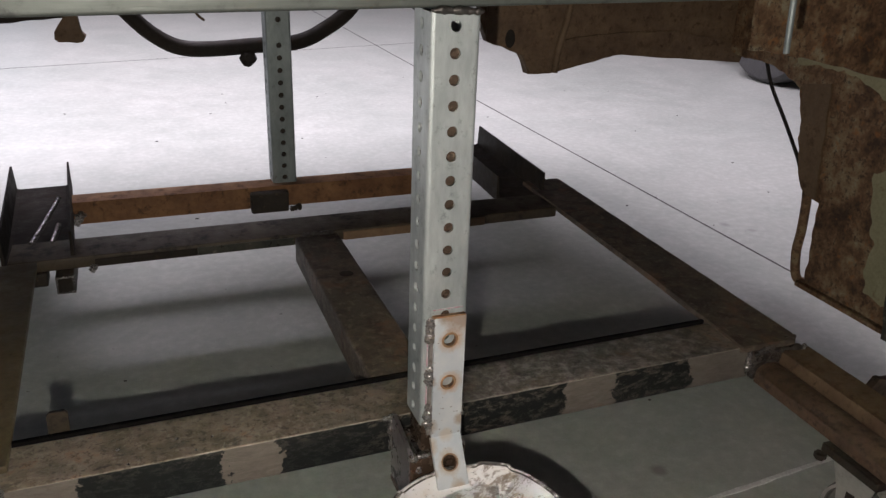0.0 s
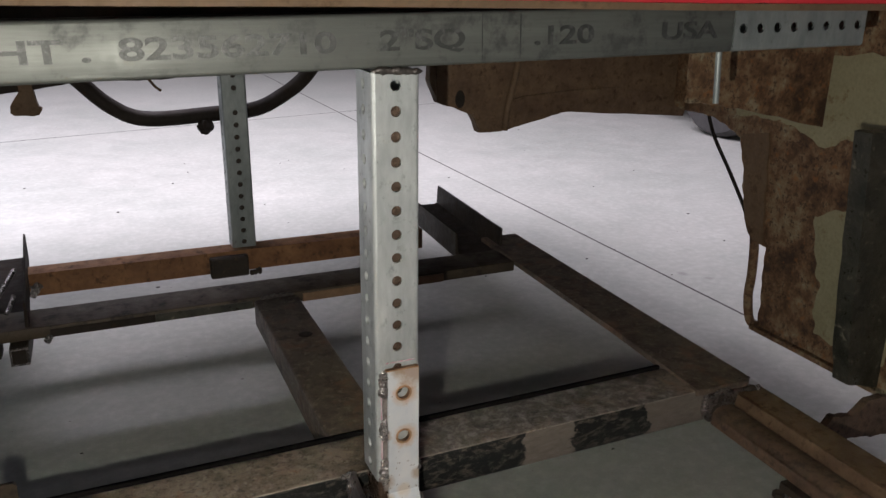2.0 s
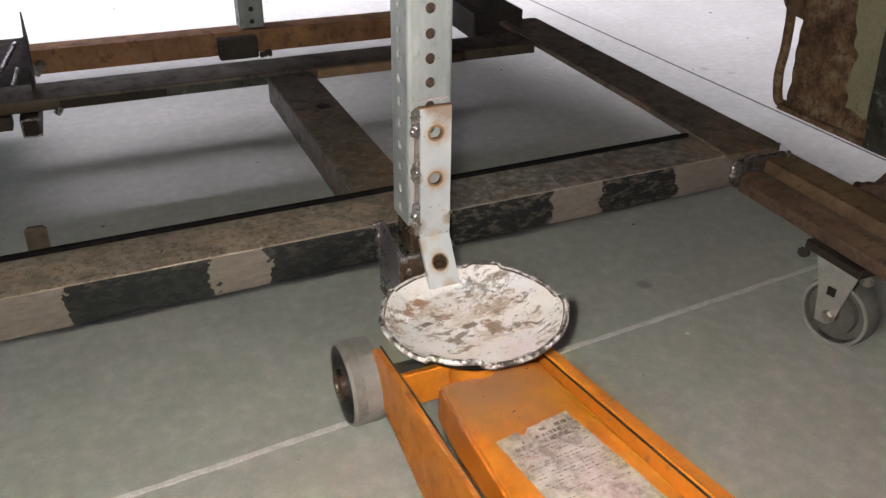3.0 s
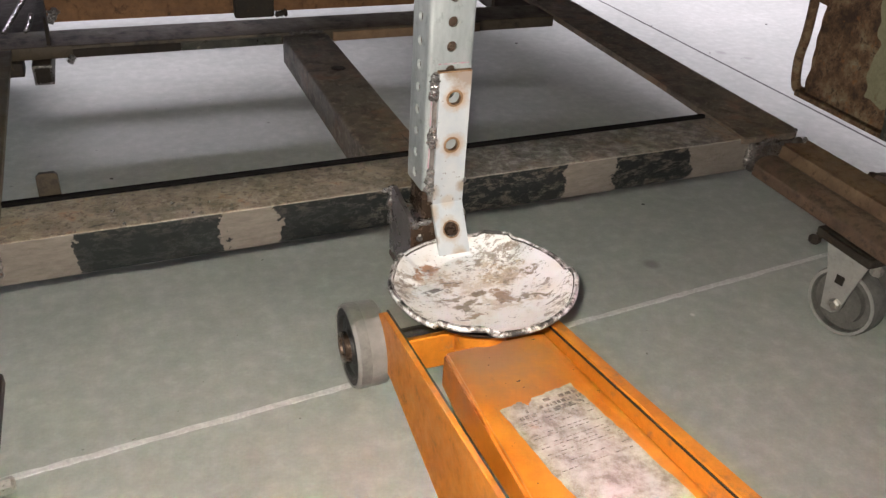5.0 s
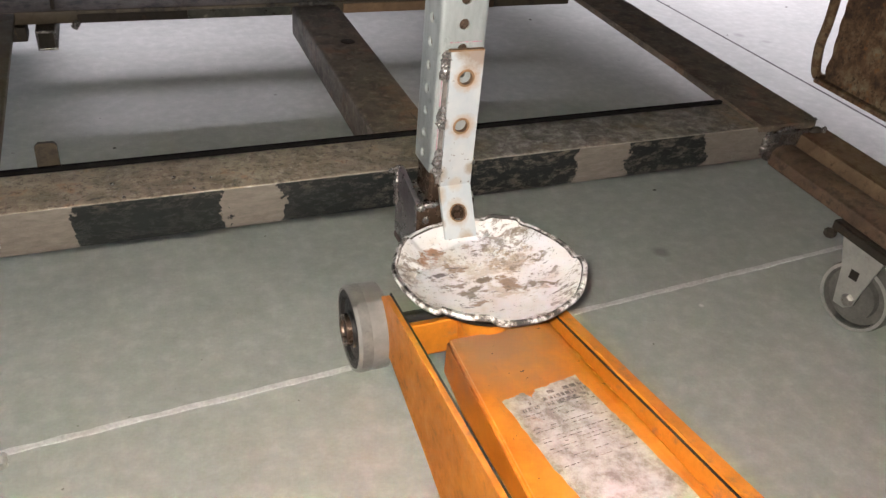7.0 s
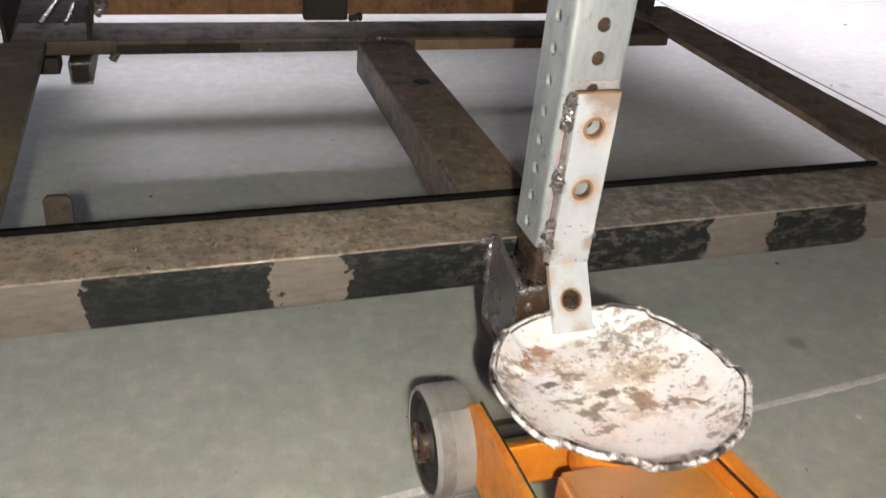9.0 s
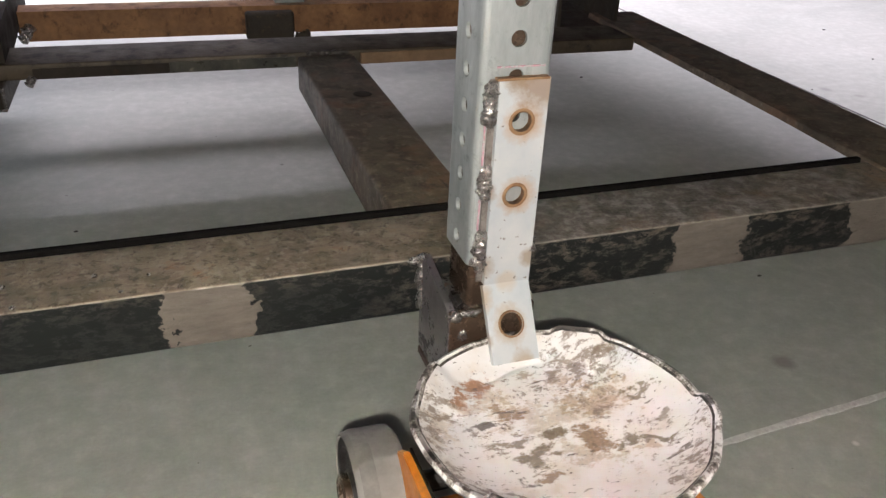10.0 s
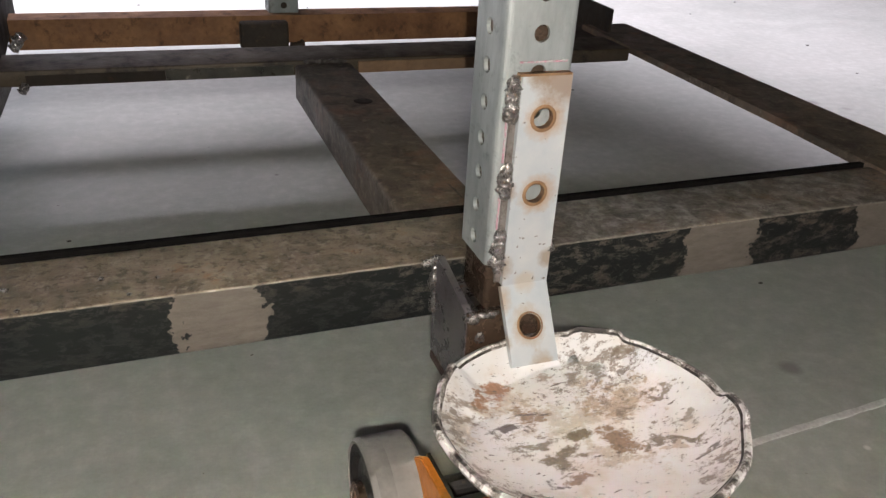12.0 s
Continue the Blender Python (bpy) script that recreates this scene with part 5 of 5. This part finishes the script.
part("inner_strip", sheet([(0.31, 0.315), (0.336, 0.318), (0.361, 0.35), (0.394, 0.505), (0.330, 0.52), (0.318, 0.40)], pose(0.833, 0, 0, 0, 0, 90), 0.004, 0.004, 10, 41.0), M_RUSTPAN, panel, "dark brown inner strip")
part("return_flange", box(0.825, 0.845, 0.02, 0.31, 0.146, 0.158, 0.003), M_RUSTBODY, panel, "bent lower flange")
part("bent_strip", pipe([(0.838, 0.292, 0.156), (0.834, 0.316, 0.160), (0.833, 0.328, 0.205), (0.834, 0.328, 0.25), (0.836, 0.333, 0.30), (0.838, 0.340, 0.33)], 0.0085), M_RUSTBODY, panel, "bent rusty strip")
part("pale_patch", sheet([(0.10, 0.55), (0.22, 0.515), (0.30, 0.545), (0.41, 0.54), (0.43, 0.60), (0.38, 0.66), (0.10, 0.67)], pose(0.8325, 0, 0, 0, 0, 90), 0.0012, 0.012, 12, 61.0), M_PRIMER, panel, "pale flaked primer patch")
part("upper_panel", sheet([(0.55, 0.60), (0.66, 0.585), (0.95, 0.52), (0.95, 0.82), (0.55, 0.82)], pose(0, 0.22, 0), 0.012, 0.006, 12, 33.0), M_RUSTBODY, car, "rusted upper panel behind the tube")
part("strut", sheet([(0.766, 0.175), (0.90, 0.14), (0.88, 0.57), (0.718, 0.575), (0.750, 0.24)], pose(0, 0.035, 0), 0.03, 0.003, 16, 17.0), M_SPECK, car, "black speckled upright strut")
part("hanging_bracket", sheet([(0.675, 0.115), (0.84, 0.09), (0.86, 0.16), (0.775, 0.165), (0.745, 0.145), (0.70, 0.150)], pose(0, 0.0, 0), 0.012, 0.006, 14, 19.0), M_ARM, car, "torn rusty bracket")
part("pipe", pipe([(-0.36, 1.08, 0.64), (-0.30, 1.08, 0.572), (-0.24, 1.08, 0.512), (-0.17, 1.08, 0.482), (-0.03, 1.08, 0.486), (0.06, 1.08, 0.492), (0.12, 1.08, 0.518), (0.175, 1.08, 0.558), (0.23, 1.08, 0.63)], 0.0165), M_BLACK, car, "dark bent pipe under the body", True)
part("pipe_lug", blob((-0.052, 1.07, 0.462), 0.017, 5.0), M_BLACK, car, "dark lug")
part("hanger", sheet([(-0.425, 0.512), (-0.418, 0.506), (-0.385, 0.503), (-0.374, 0.506), (-0.368, 0.516), (-0.374, 0.522), (-0.380, 0.558), (-0.380, 0.78), (-0.405, 0.78), (-0.405, 0.552), (-0.424, 0.525)], pose(0, 1.05, 0), 0.03, 0.002, 8, 3.0), M_RUSTPAN, car, "rusty hanging bracket")
part("under_rail", sheet([(-1.6, 0.50), (-0.514, 0.542), (-0.404, 0.552), (-0.36, 0.557), (-0.30, 0.567), (-0.26, 0.60), (-0.26, 0.625), (-0.30, 0.592), (-0.404, 0.577), (-0.514, 0.567), (-1.6, 0.525)], pose(0, 1.055, 0), 0.02, 0.0015, 12, 91.0), M_BLACK, car, "dark rail under the body")
part("under_rail", sheet([(-0.262, 0.572), (-0.205, 0.566), (-0.113, 0.567), (-0.088, 0.575), (-0.06, 0.60), (-0.07, 0.615), (-0.113, 0.592), (-0.205, 0.591), (-0.262, 0.597)], pose(0, 1.055, 0), 0.02, 0.0015, 12, 95.0), M_BLACK, car, "dark rail under the body")
part("dry_sprig", pipe([(-0.166, 1.05, 0.575), (-0.156, 1.05, 0.561), (-0.149, 1.05, 0.552), (-0.139, 1.05, 0.544)], 0.0028, 8), M_RUSTPAN, car, "dry sprig caught under the body")
part("far_bracket", sheet([(0.20, 0.62), (0.27, 0.60), (0.36, 0.53), (0.42, 0.52), (0.42, 0.80), (0.20, 0.80)], pose(0, 1.06, 0), 0.03, 0.006, 8, 27.0), M_BLACK, car, "dark bracket under the body")
part("brace", box(-2.2, 0.72, 0.50, 0.56, 0.775, 0.80, 0.002), M_BLACK, car, "dark cross brace")
part("cable", pipe([(0.872, 0.55, 0.55), (0.856, 0.50, 0.488), (0.843, 0.43, 0.428), (0.833, 0.37, 0.372), (0.836, 0.356, 0.34)], 0.0035), M_BLACK, car, "thin black cable")

# ------------------------------------------------------------------ parked car beyond
pc = thing("parked_car", (3.6, 3.2, 0.0), "parked dark car with a bright wheel cover", "car")


def arch(yc, r, z):
    """Points of a wheel arch from front to back along the lower edge."""
    return [(yc - r * math.cos(a), max(z, 0.31 + r * math.sin(a))) for a in [math.pi * k / 10 for k in range(11)]]


low = [(1.75, 0.42), (1.78, 0.24)] + arch(2.55, 0.37, 0.24) + arch(4.9, 0.37, 0.24) + [(5.75, 0.26), (5.85, 0.50), (5.75, 0.78), (5.2, 0.88), (2.5, 0.90), (1.95, 0.80), (1.78, 0.62)]
hull = extrude(low, pose(4.45, 0, 0, 0, 0, 90), 1.75)
bmesh.ops.recalc_face_normals(hull, faces=hull.faces)
body = part("body", hull, M_BLACK, pc, "dark lower body")
cab = bmesh.new()
lo = [cab.verts.new(p) for p in ((2.76, 2.75, 0.895), (4.39, 2.75, 0.895), (4.39, 5.35, 0.885), (2.76, 5.35, 0.885))]
hi = [cab.verts.new(p) for p in ((2.95, 3.35, 1.38), (4.20, 3.35, 1.38), (4.20, 4.75, 1.38), (2.95, 4.75, 1.38))]
for k in range(4):
    cab.faces.new((lo[k], lo[(k + 1) % 4], hi[(k + 1) % 4], hi[k]))
cab.faces.new(hi)
cab.faces.new(lo[::-1])
bmesh.ops.bevel(cab, geom=list(cab.edges), offset=0.05, segments=3, affect="EDGES")
part("cabin", cab, M_TYRE, pc, "dark cabin with dim windows", True)
for yy in (2.55, 4.9):
    wm = pose(2.80, yy, 0.31, 0, 90, 0)
    ty = part("wheel", lathe([(0.16, -0.10), (0.20, -0.105), (0.285, -0.10), (0.305, -0.075), (0.31, 0.0), (0.305, 0.075), (0.285, 0.10), (0.16, 0.10)], wm, 48), M_TYRE, pc, "black tyre", True)
    part("wheel_cover", lathe([(0, -0.125), (0.06, -0.12), (0.13, -0.10), (0.17, -0.095), (0.185, -0.10)], wm, 40), M_CHROME, ty, "bright wheel cover", True)

# ------------------------------------------------------------------ small litter on the floor
random.seed(11)
grit = bmesh.new()
for _ in range(60):
    x, y = random.uniform(-1.4, 1.9), random.uniform(-0.2, 3.2)
    blob((x, y, 0.001), random.uniform(0.0012, 0.0032), random.uniform(0, 50), grit, (1.6, 1, 0.5))
solid("grit", grit, M_CUT, "scattered dark grit on the concrete floor", "grit", "stuff")
